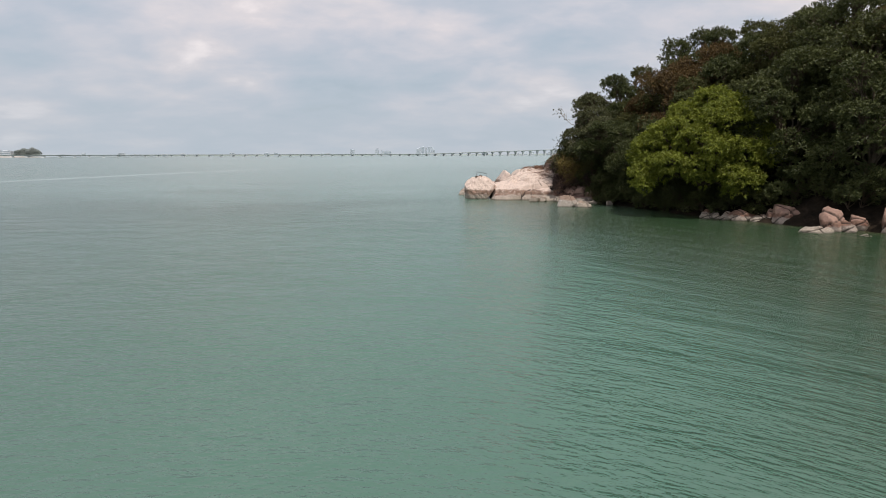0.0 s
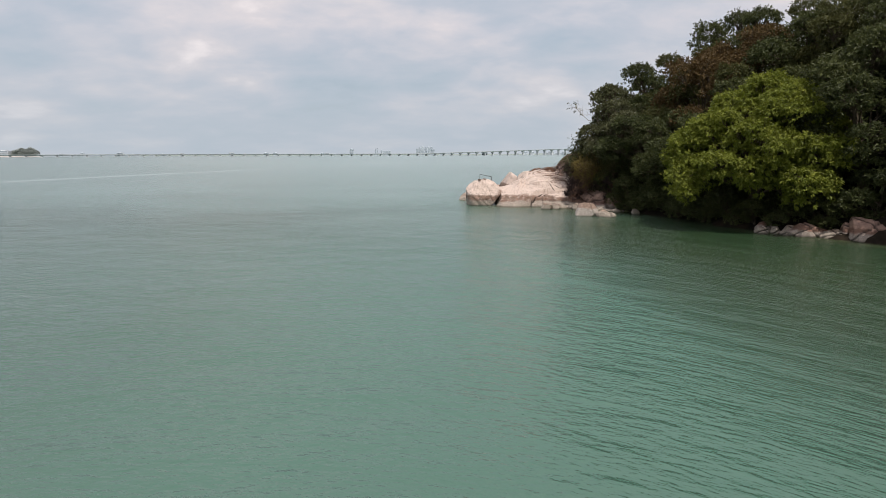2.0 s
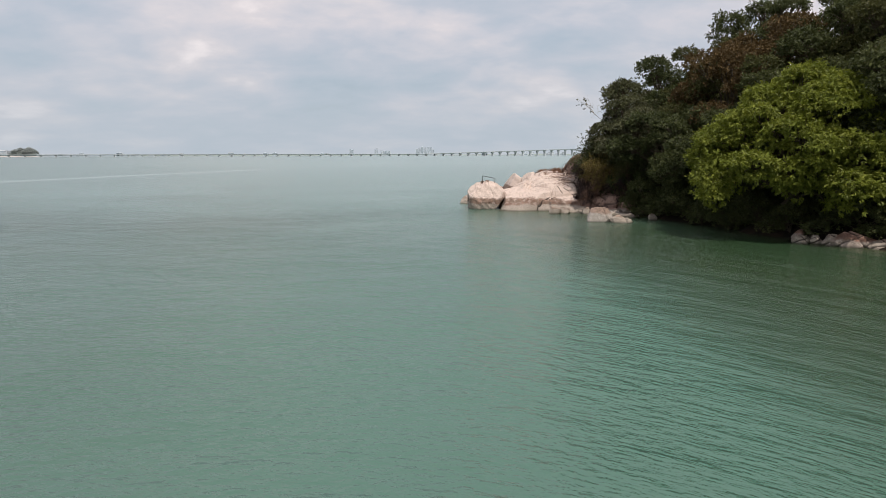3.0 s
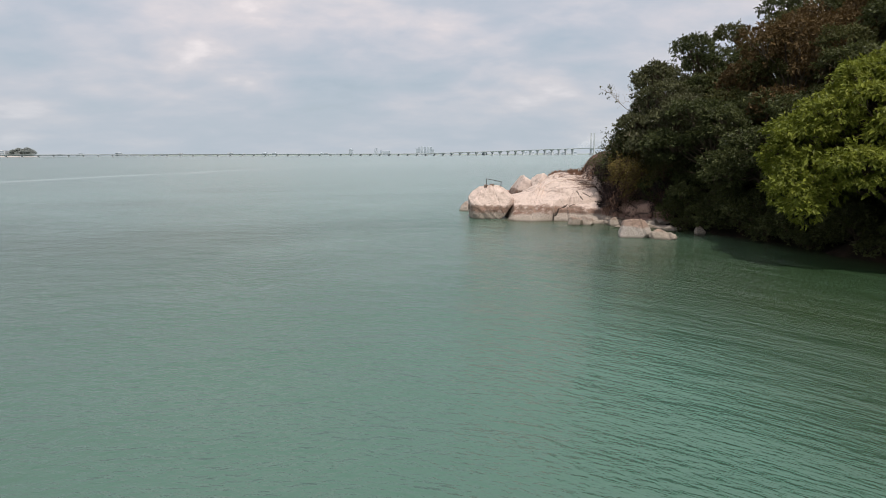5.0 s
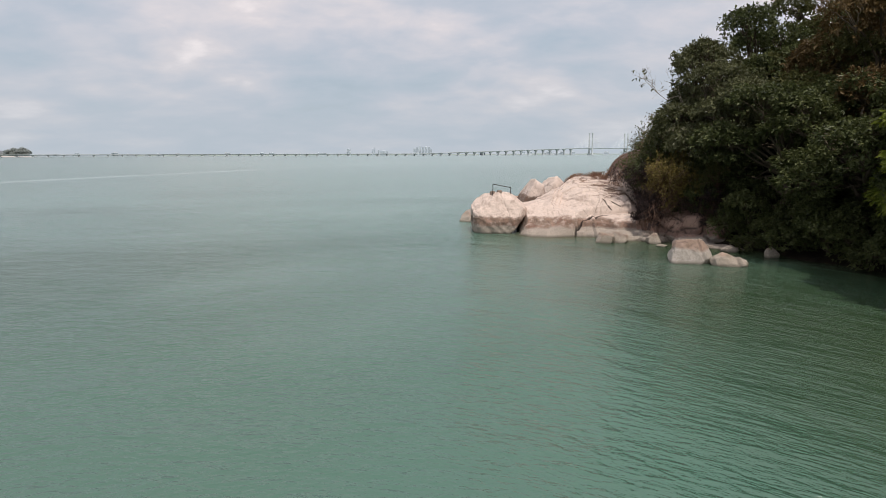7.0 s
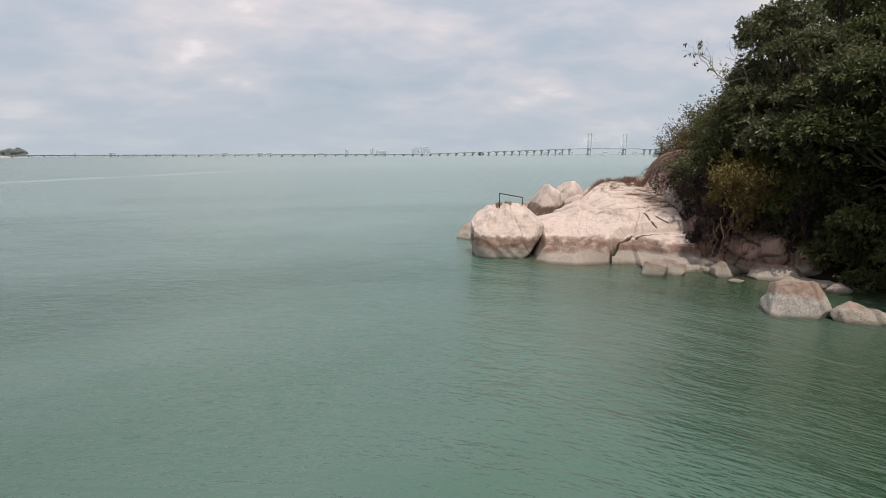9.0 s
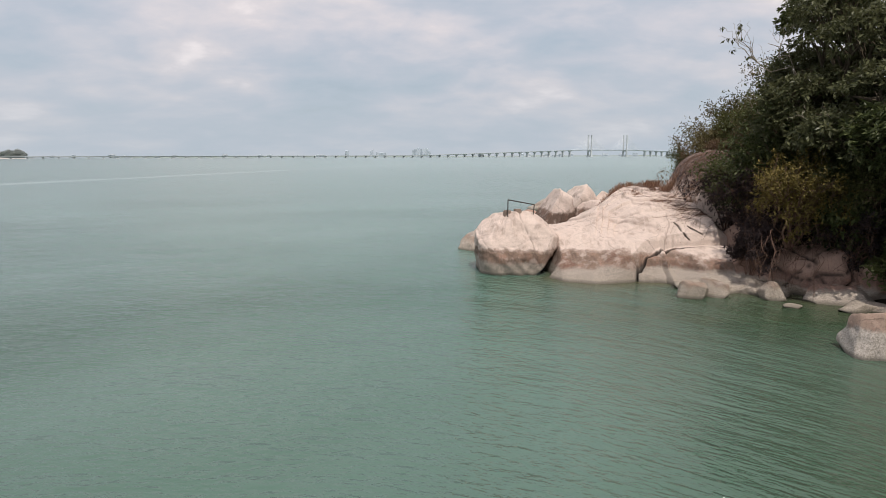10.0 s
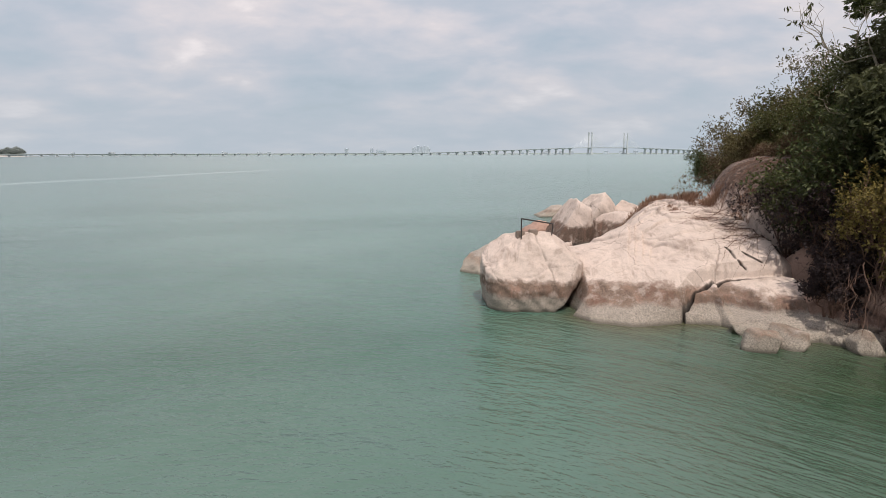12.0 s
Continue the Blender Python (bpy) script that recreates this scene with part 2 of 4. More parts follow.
def water_build(t):
    p = world_pos(t)
    c = node(t, "ShaderNodeSeparateXYZ", {0: p})
    # short choppy ripples over longer swells; the crests swing round to run along the wooded shore
    near_x = fmath(t, "MINIMUM", fmath(t, "MAXIMUM", fmath(t, "ADD", c.outputs[0], 2.0), 0.0), 22.0)
    turned = fmath(t, "ADD", c.outputs[1], fmath(t, "ADD", fmath(t, "MULTIPLY", fmath(t, "MULTIPLY", near_x, near_x), 0.04), fmath(t, "MULTIPLY", fmath(t, "MAXIMUM", fmath(t, "SUBTRACT", c.outputs[0], 20.0), 0.0), 1.76)))
    q = node(t, "ShaderNodeCombineXYZ", {0: c.outputs[0], 1: turned, 2: 0.0}).outputs[0]
    big = noise_tex(t, scaled(t, q, 0.22, 0.40, 1, 14), 1.0, 2.0, 0.5, 0.2)
    w1 = noise_tex(t, scaled(t, q, 1.3, 2.5, 1, 17), 1.0, 2.0, 0.5, 0.15)
    w2 = noise_tex(t, scaled(t, q, 3.6, 6.6, 1, 5), 1.0, 3.0, 0.5, 0.1)
    calm = noise_tex(t, scaled(t, p, 0.06, 0.10, 1, -20), 1.0, 3.0, 0.5)
    gust = ramp(t, calm, [(0.35, (0.7, 0.7, 0.7)), (0.62, (1, 1, 1))])
    w3 = noise_tex(t, scaled(t, q, 1.3, 3.4, 1, 8), 1.0, 2.0, 0.5, 0.3)
    peak = node(t, "ShaderNodeMapRange", {"Value": w3, "From Min": 0.50, "From Max": 0.74})
    peak.interpolation_type = "SMOOTHSTEP"
    crest = peak.outputs[0]
    chop = fmath(t, "ADD", fmath(t, "MULTIPLY", w1, 0.120), fmath(t, "ADD", fmath(t, "MULTIPLY", w2, 0.085), fmath(t, "MULTIPLY", crest, 0.026)))
    h = fmath(t, "ADD", fmath(t, "MULTIPLY", big, 0.36), fmath(t, "MULTIPLY", gust, chop))
    patch = noise_tex(t, scaled(t, p, 0.020, 0.034, 1, 10), 1.0, 4.0, 0.55, 0.6)
    patch2 = noise_tex(t, scaled(t, p, 0.10, 0.17, 1, -8), 1.0, 4.0, 0.6, 0.3)
    f = fmath(t, "ADD", fmath(t, "MULTIPLY", patch, 0.65), fmath(t, "MULTIPLY", patch2, 0.35))
    deep = ramp(t, f, [(0.36, (0.038, 0.072, 0.042)), (0.50, (0.036, 0.082, 0.055)), (0.64, (0.040, 0.098, 0.072))])
    attr = node(t, "ShaderNodeAttribute")
    attr.attribute_name = "shallow"
    shallow = attr.outputs["Fac"]
    sh = fmath(t, "MULTIPLY", shallow, fmath(t, "ADD", 0.55, fmath(t, "MULTIPLY", patch2, 0.8)), 0.0, True)
    # darker olive along the wooded shore: the trees' dark reflection put into the colour
    hill_reflect = node(t, "ShaderNodeAttribute")
    hill_reflect.attribute_name = "hill_reflect"
    deep = mix(t, hill_reflect.outputs["Fac"], deep, (0.027, 0.052, 0.020))
    # paler band down the middle: turbid water plus brighter light set in the colour
    mid_pale = node(t, "ShaderNodeAttribute")
    mid_pale.attribute_name = "mid_pale"
    deep = mix(t, mid_pale.outputs["Fac"], deep, (0.060, 0.132, 0.094))
    # paler with distance, in drifts: far sky reflection and haze put into the colour
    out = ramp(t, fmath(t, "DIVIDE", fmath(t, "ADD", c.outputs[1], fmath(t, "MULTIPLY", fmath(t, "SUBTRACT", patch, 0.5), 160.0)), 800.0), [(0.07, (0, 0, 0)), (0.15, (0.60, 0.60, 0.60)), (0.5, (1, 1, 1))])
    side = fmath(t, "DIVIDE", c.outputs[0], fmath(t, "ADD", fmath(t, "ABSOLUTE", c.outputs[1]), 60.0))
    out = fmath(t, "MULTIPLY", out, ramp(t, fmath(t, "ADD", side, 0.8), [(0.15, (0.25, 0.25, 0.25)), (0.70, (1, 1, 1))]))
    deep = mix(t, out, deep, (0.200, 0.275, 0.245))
    deep = mix(t, sh, deep, (0.090, 0.086, 0.046))
    # slick line of foam
    off = fmath(t, "SUBTRACT", c.outputs[0], fmath(t, "MULTIPLY", c.outputs[1], 0.231))
    off = fmath(t, "ADD", off, fmath(t, "MULTIPLY", fmath(t, "SUBTRACT", patch, 0.5), 10.0))
    line = fmath(t, "ABSOLUTE", fmath(t, "ADD", off, 133.0))
    slick = ramp(t, fmath(t, "DIVIDE", line, 8.0), [(0.15, (1, 1, 1)), (0.62, (0, 0, 0))])
    ends = ramp(t, fmath(t, "DIVIDE", c.outputs[1], 600.0), [(0.0, (1, 1, 1)), (0.7, (0.9, 0.9, 0.9)), (1.0, (0.1, 0.1, 0.1))])
    deep = mix(t, fmath(t, "MULTIPLY", fmath(t, "MULTIPLY", slick, ends), 0.26), deep, (0.60, 0.66, 0.66))
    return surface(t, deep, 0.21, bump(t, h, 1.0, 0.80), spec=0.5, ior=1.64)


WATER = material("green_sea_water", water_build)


def mottled(name, c, rough=0.8, scale=1.0, metal=0.0):
    def build(t):
        p = world_pos(t)
        n = noise_tex(t, p, scale, 6.0, 0.65)
        col = ramp(t, n, [(0.3, tuple(v * 0.72 for v in c)), (0.7, tuple(min(1, v * 1.22) for v in c))])
        return surface(t, col, rough, bump(t, n, 0.3, 0.05 / max(scale, 0.1)), metal)
    return material(name, build)


# bridge and tower colours are paled to stand in for distance haze
CONCRETE_FAR = mottled("haze_pale_concrete", (0.52, 0.54, 0.55), 0.9, 0.05)
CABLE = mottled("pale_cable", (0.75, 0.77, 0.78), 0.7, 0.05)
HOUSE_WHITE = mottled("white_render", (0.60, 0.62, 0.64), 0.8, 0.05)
HOUSE_GREY = mottled("haze_grey_render", (0.60, 0.64, 0.68), 0.8, 0.05)
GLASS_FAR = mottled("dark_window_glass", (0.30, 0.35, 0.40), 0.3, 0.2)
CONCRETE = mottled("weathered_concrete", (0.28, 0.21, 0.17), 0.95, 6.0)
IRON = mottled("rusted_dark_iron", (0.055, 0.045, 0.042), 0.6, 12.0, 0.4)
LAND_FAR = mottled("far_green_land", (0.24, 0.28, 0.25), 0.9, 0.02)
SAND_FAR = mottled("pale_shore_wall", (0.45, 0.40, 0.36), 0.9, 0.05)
# leaf colour raised well above foliage, with the distance haze put into it
LEAF_FAR = leaf_material("haze_pale_foliage", (0.30, 0.33, 0.32), (0.42, 0.46, 0.45), (0.52, 0.56, 0.55), 0.8, 0.5)
LEAF_SCRUB = leaf_material("dusty_scrub_leaves", (0.06, 0.045, 0.022), (0.13, 0.11, 0.05), (0.24, 0.20, 0.10), 0.7, 0.25)
LEAF_STRAW = leaf_material("dry_straw", (0.12, 0.06, 0.04), (0.24, 0.135, 0.09), (0.38, 0.24, 0.165), 0.8, 0.3)


# ---- mesh helpers ----
def mesh_of(name, verts, faces, mat, smooth=True):
    """A mesh from arrays of corners (n x 3) and of faces (m x 3 or m x 4)."""
    verts, faces = np.asarray(verts, dtype=np.float32), np.asarray(faces, dtype=np.int32)
    me = bpy.data.meshes.new(name)
    k = faces.shape[1]
    me.vertices.add(len(verts))
    me.vertices.foreach_set("co", verts.ravel())
    me.loops.add(faces.size)
    me.loops.foreach_set("vertex_index", faces.ravel())
    me.polygons.add(len(faces))
    me.polygons.foreach_set("loop_start", np.arange(0, faces.size, k, dtype=np.int32))
    me.update(calc_edges=True)
    me.validate()
    me.polygons.foreach_set("use_smooth", np.full(len(faces), smooth))
    me.materials.append(mat)
    return me


def bm_mesh(name, bm, mat, smooth=False):
    me = bpy.data.meshes.new(name)
    bm.normal_update()
    bm.to_mesh(me)
    bm.free()
    me.polygons.foreach_set("use_smooth", np.full(len(me.polygons), smooth))
    me.materials.append(mat)
    return me


def part(name, me, parent, label=""):
    ob = new(name, me)
    ob.parent = parent
    return tagged(ob, label=label) if label else ob


def thing(name, at, label, category, group="", kind=""):
    ob = new(name)
    ob.location = at
    return tagged(ob, label, category, group, kind)


def box_bm(boxes, bevel=0.0):
    """Boxes (cx, cy, cz, sx, sy, sz, turn about z in degrees) in one bmesh."""
    bm = bmesh.new()
    for cx, cy, cz, sx, sy, sz, rz in boxes:
        bmesh.ops.create_cube(bm, size=1, matrix=pose(cx, cy, cz, 0, 0, rz) @ Matrix.Diagonal((sx, sy, sz, 1)))
    if bevel:
        bmesh.ops.bevel(bm, geom=bm.edges[:], offset=bevel, segments=2, affect="EDGES")
    return bm


def tube(points, radii, sides=6):
    """Corners and faces of a tapered round limb along points."""
    pts = np.asarray(points, dtype=float)
    ring = np.arange(sides) * 2 * np.pi / sides
    verts, faces = [], []
    for i, (p, r) in enumerate(zip(pts, radii)):
        d = pts[min(i + 1, len(pts) - 1)] - pts[max(i - 1, 0)]
        d = d / (np.linalg.norm(d) + 1e-9)
        a = np.cross(d, (0.31, 0.86, 0.41))
        a /= np.linalg.norm(a) + 1e-9
        b = np.cross(d, a)
        verts += [p + r * (math.cos(q) * a + math.sin(q) * b) for q in ring]
    for i in range(len(pts) - 1):
        for j in range(sides):
            k = (j + 1) % sides
            faces.append((i * sides + j, i * sides + k, (i + 1) * sides + k, (i + 1) * sides + j))
    return np.array(verts), np.array(faces)


def bent(rng, a, b, n=5, sway=0.12):
    """Points of a limb that wanders on its way from a to b."""
    a, b = np.array(a, float), np.array(b, float)
    length = np.linalg.norm(b - a)
    pts = [a]
    for i in range(1, n):
        f = i / n
        pts.append(a + (b - a) * f + rng.normal(0, sway * length * 0.35, 3) * math.sin(math.pi * f) + np.array((0, 0, 0.10 * length * math.sin(math.pi * f))))
    return pts + [b]


def joined(pieces):
    vs, fs, base = [], [], 0
    for v, f in pieces:
        vs.append(v)
        fs.append(f + base)
        base += len(v)
    return np.concatenate(vs), np.concatenate(fs)


def fractal(x, y, z=0.0, octaves=4, seed=0.0):
    """Smooth noise on arrays, about -1 to 1: sums of turned sine waves with warped phase."""
    total, amp, f = 0.0, 1.0, 1.0
    for o in range(octaves):
        a = 1.7 * o + seed
        u = f * (x * math.cos(a) + y * math.sin(a)) + 0.7 * f * z
        v = f * (-x * math.sin(a) + y * math.cos(a)) - 0.6 * f * z
        total = total + amp * np.sin(u * 1.9 + 1.3 * np.sin(v * 1.3 + 2.1 * a) + 4.1 * a) * np.cos(v * 1.6 + 1.1 * np.sin(u * 1.1 + a) + 1.7 * a)
        amp, f = amp * 0.5, f * 2.03
    return total


# ---- lie of the land ----
SHORE = [(9.5, 82), (12.5, 78), (15.0, 74.2), (18.2, 70.2), (20.6, 65.8), (22.3, 60.4), (23.6, 55.6), (25.2, 52.2), (28.3, 47.2), (33, 41), (42, 31), (60, 15), (90, -10),
         (140, -40), (230, -20), (230, 220), (80, 175), (45, 138), (29, 119), (22, 104), (14.5, 95), (11, 88)]


def inside_distance(x, y):
    """Metres inside the island's edge, negative in the sea."""
    x, y = np.asarray(x, float), np.asarray(y, float)
    best, odd = np.full(x.shape, 1e9), np.zeros(x.shape, bool)
    for (ax, ay), (bx, by) in zip(SHORE, SHORE[1:] + SHORE[:1]):
        dx, dy = bx - ax, by - ay
        f = np.clip(((x - ax) * dx + (y - ay) * dy) / (dx * dx + dy * dy), 0, 1)
        best = np.minimum(best, np.hypot(x - ax - f * dx, y - ay - f * dy))
        cross = (ay > y) != (by > y)
        odd ^= cross & (x < ax + (y - ay) * dx / (dy if dy else 1e-9))
    return np.where(odd, best, -best)


def land(x, y):
    d = inside_distance(x, y) + 0.5 * fractal(x * 0.35, y * 0.35, 0, 3, 2.0)
    z = np.interp(d, [-30, -3, 0, 3, 12, 30, 60, 120], [-9, -1.6, 0.25, 2.3, 8.2, 16.8, 24, 30])
    tip = np.clip((x - 12) / 11, 0.28, 1)
    return np.where(z > 0.5, 0.5 + (z - 0.5) * tip, z) + np.clip(d, 0, 1) * 0.3 * fractal(x * 0.8, y * 0.8, 0, 3, 5.0)


def grid_mesh(name, xs, ys, zfun, mat):
    X, Y = np.meshgrid(xs, ys)
    Z = zfun(X, Y)
    nx, ny = len(xs), len(ys)
    i = np.arange(nx * ny).reshape(ny, nx)
    faces = np.stack([i[:-1, :-1], i[:-1, 1:], i[1:, 1:], i[1:, :-1]], -1).reshape(-1, 4)
    return mesh_of(name, np.stack([X, Y, Z], -1).reshape(-1, 3), faces, mat)


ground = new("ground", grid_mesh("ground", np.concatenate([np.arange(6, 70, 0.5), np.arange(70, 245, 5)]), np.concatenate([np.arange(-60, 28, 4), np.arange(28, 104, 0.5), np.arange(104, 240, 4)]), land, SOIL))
tagged(ground, "leaf-littered soil of the wooded hillside, darkened for tree shade", "hillside", kind="structure")


# ---- the sea ----
def sea():
    radii = np.concatenate([np.linspace(0.3, 45, 120), 45 * (20000 / 45) ** (np.linspace(0.02, 1, 90))])
    n = 420
    ang = np.arange(n) * 2 * np.pi / n
    R, A = np.meshgrid(radii, ang, indexing="ij")
    X, Y = 15 + R * np.cos(A), 60 + R * np.sin(A)
    i = np.arange(len(radii) * n).reshape(len(radii), n)
    j = np.roll(i, -1, axis=1)
    faces = np.stack([i[:-1], i[1:], j[1:], j[:-1]], -1).reshape(-1, 4)
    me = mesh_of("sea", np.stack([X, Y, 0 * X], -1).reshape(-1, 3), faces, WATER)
    bm = bmesh.new()
    bm.from_mesh(me)
    bm.verts.ensure_lookup_table()
    bm.faces.new([bm.verts[k] for k in range(n)])
    bm.normal_update()
    for f in bm.faces:
        if f.normal.z < 0:
            f.normal_flip()
    bm.to_mesh(me)
    bm.free()
    co = np.empty(len(me.vertices) * 3, np.float32)
    me.vertices.foreach_get("co", co)
    co = co.reshape(-1, 3).astype(float)
    d = np.maximum(inside_distance(co[:, 0], co[:, 1]), np.where((np.abs(co[:, 0] - 11) < 9) & (np.abs(co[:, 1] - 79) < 11), slab(co[:, 0], co[:, 1]) * 0.9, -9.0))
    a = me.attributes.new("shallow", "FLOAT", "POINT")
    a.data.foreach_set("value", np.interp(d, [-3.2, -1.3, 0], [0, 0.35, 1]).astype(np.float32))
    a = me.attributes.new("hill_reflect", "FLOAT", "POINT")
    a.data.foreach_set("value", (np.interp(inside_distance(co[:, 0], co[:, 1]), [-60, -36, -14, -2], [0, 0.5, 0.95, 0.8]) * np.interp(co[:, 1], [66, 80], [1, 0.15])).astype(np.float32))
    X, Y = co[:, 0], co[:, 1]
    a = me.attributes.new("mid_pale", "FLOAT", "POINT")
    band = np.interp(X + 2.5 * fractal(X * 0.07, Y * 0.07, 0, 2, 1.0) + 0.02 * np.clip(Y - 60, 0, 400), [-34, -12, -2, 4, 9, 14], [0, 0.6, 1, 1, 0.3, 0])
    a.data.foreach_set("value", (1.0 * band * np.interp(Y, [38, 58, 78, 200, 500], [1, 0.6, 0.75, 0.65, 0])).astype(np.float32))
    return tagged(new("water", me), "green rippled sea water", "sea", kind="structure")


# ---- the bare rock headland ----
def slab(x, y):
    """Height of the whaleback of granite with the ledge before it and the mound behind."""
    x, y = np.asarray(x, float), np.asarray(y, float)
    # the whaleback: low and round over the point, a steep wall above the ledge
    yw = np.interp(x, [5.0, 5.6, 6.4, 7.7, 9.6, 10.4, 11.2, 12.4, 14, 16], [76.6, 75.5, 74.4, 74.0, 74.5, 75.0, 75.42, 75.5, 75.6, 76.2])
    d = y - yw + 0.10 * fractal(x * 0.5, y * 0.2, 0, 2, 1.0)
    round_side = np.interp(d, [-3, 0, 0.4, 0.9, 1.8, 2.8, 4.0, 5.2, 6.2, 8, 11], [-3, 0, 0.42, 0.80, 1.38, 1.78, 2.05, 2.18, 2.05, 1.3, -0.5]) * (0.87 + 0.085 * (x - 6.5))
    wall_side = np.interp(d, [-2, -0.3, 0, 0.16, 0.45, 1.2, 3.0, 4.6, 6.2, 7.4, 9, 12], [-3, -1, 0.2, 1.25, 2.4, 2.85, 3.2, 3.36, 3.52, 3.3, 2.2, 0.2])
    f = np.clip((x - 8.2) / 4.0, 0, 1)
    round_side = round_side + 0.9 * np.clip((x - 9.6) / 1.5, 0, 1) * np.clip(d / 0.15, 0, 1)
    m1 = round_side * (1 - f) + wall_side * f
    m1 = m1 - np.clip(6.6 - x, 0, 5) * (0.5 + 2.2 * np.clip((y - 75.5) / 0.7, 0, 1)) - np.clip(x - 14.0, 0, 9) * 1.1
    # ledge in two steps at the foot of the wall
    yw2 = np.interp(x, [9.3, 9.64, 10.95, 11.1, 12.2, 13.2, 14.2, 17], [75.6, 74.5, 74.25, 73.8, 72.75, 72.45, 72.2, 72.2])
    d2 = y - yw2 + 0.15 * fractal(x * 1.1, y * 0.6, 0, 3, 4.0)
    d2 = d2 * np.interp(x, [9.6, 10.9, 11.3], [2.0, 2.0, 1.0])
    m2 = np.interp(d2, [-3, 0, 0.35, 0.8, 1.05, 1.25, 1.9, 2.8, 3.4, 5], [-2.8, 0, 0.36, 0.50, 0.60, 0.98, 1.28, 1.5, 1.4, -1.5]) * np.interp(x, [9.5, 11, 14.0, 15.2], [0.85, 0.95, 1.05, 0.5]) - np.clip(9.66 - x, 0, 3) * 3.0
    m2 = m2 + 0.04 * np.sin(15 * m2 + 1.6 * fractal(x * 0.7, y * 0.7, 0, 3, 1.4)) * np.clip(m2 * 3, 0, 1)
    # the mound behind
    r2 = ((x - 19.1) / 5.9) ** 2 + ((y - 81.2) / 4.4) ** 2
    m3 = 5.65 * np.sqrt(np.clip(1 - r2 ** 3, 0, 1)) - 8 * np.clip(r2 - 1, 0, 2)
    k = 0.22
    a = np.maximum(m1, m3)
    top = a + k * np.log1p(np.exp(-np.abs(m1 - m3) / k))
    for across, edges in sheets(x, y):
        for s0, tall in edges:
            top = top + tall * np.tanh((across - s0) / 0.035) * np.clip((top - 1.7) / 0.5, 0, 1)
    h = np.maximum(top, m2)
    h = h + 0.055 * fractal(x * 0.6, y * 0.6, 0, 3, 0.4) + 0.006 * fractal(x * 5, y * 5, 0, 3, 0.9)
    return h - cracks(x, y)[0]


def sheets(x, y):
    """Where sheets of granite have scaled off: distances across two sets of low steps, and each step's place and half height."""
    u = 0.80 * (x - 9.4) + 0.60 * (y - 78) + 0.40 * fractal(x * 0.45, y * 0.45, 0, 4, 3.1)
    v = -0.35 * (x - 9) + 0.94 * (y - 78) + 0.35 * fractal(x * 0.4, y * 0.4, 0, 4, 6.3) + 3.0 * np.clip(9.6 - x, 0, 3)
    return (u, ((0.2, 0.07), (2.4, 0.05), (3.9, 0.07))), (v, ((-1.2, 0.04), (-0.5, 0.06), (0.5, 0.08), (1.5, 0.07), (2.4, 0.06)))


def cracks(x, y):
    """Joints in the face: their depth, and how dark their inside is."""
    h, dark = 0.0 * x, 0.0 * x
    for ax, ay, bx, by, wide, deep in ((9.58, 74.2, 9.75, 74.62, 0.032, 0.45), (9.75, 74.62, 10.4, 75.0, 0.032, 0.45), (10.4, 75.0, 11.15, 75.38, 0.036, 0.5), (11.15, 75.38, 11.9, 75.45, 0.045, 0.5), (11.9, 75.45, 12.7, 75.48, 0.035, 0.35), (12.7, 75.48, 13.9, 75.5, 0.04, 0.2),
                                       (11.2, 75.4, 11.45, 75.8, 0.018, 0.05), (11.45, 75.8, 11.9, 76.7, 0.02, 0.06), (11.9, 76.7, 12.2, 77.9, 0.02, 0.05),
                                       (8.4, 78.0, 9.6, 77.2, 0.02, 0.03), (9.6, 78.6, 10.6, 77.6, 0.022, 0.035), (7.0, 76.9, 8.2, 77.4, 0.02, 0.025)):
        dx, dy = bx - ax, by - ay
        f = ((x - ax) * dx + (y - ay) * dy) / (dx * dx + dy * dy)
        off = ((x - ax) * dy - (y - ay) * dx) / math.hypot(dx, dy) + 0.03 * np.sin(2.9 * (x + y)) + 0.02 * np.sin(7.1 * x - 5 * y) + 0.012 * np.sin(17 * x + 11 * y)
        reach = np.clip(6 * f + 0.6, 0, 1) * np.clip(6 * (1 - f) + 0.6, 0, 1)
        h = np.maximum(h, deep * np.exp(-(off / wide) ** 2) * reach)
        dark = np.maximum(dark, min(1.0, 0.15 + deep * 2.4) * np.exp(-(off / ((2.1 if deep > 0.3 else 1.4) * wide)) ** 4) * reach)
    return h, dark


headland = new("headland_rock", grid_mesh("headland_rock", np.concatenate([np.arange(4.5, 9.3, 0.034), np.arange(9.3, 13.6, 0.022), np.arange(13.6, 19.5, 0.04)]), np.concatenate([np.arange(71.0, 74.1, 0.034), np.arange(74.1, 75.2, 0.02), np.arange(75.2, 76.2, 0.014), np.arange(76.2, 80, 0.034), np.arange(80, 90, 0.06)]), slab, ROCK))
spots = np.empty(len(headland.data.vertices) * 3, np.float32)
headland.data.vertices.foreach_get("co", spots)
spots = spots.reshape(-1, 3).astype(float)
shade = cracks(spots[:, 0], spots[:, 1])[1]
for across, edges in sheets(spots[:, 0], spots[:, 1]):
    for s0, tall in edges:
        worn = np.clip(0.5 + fractal(spots[:, 0] * 0.9, spots[:, 1] * 0.9, 0, 3, s0 + 1.0), 0, 1) * np.clip((spots[:, 2] - 1.8) / 0.4, 0, 1)
        shade = np.maximum(shade, 7 * tall * worn * np.exp(-((across - s0 + 0.03) / 0.03) ** 2))
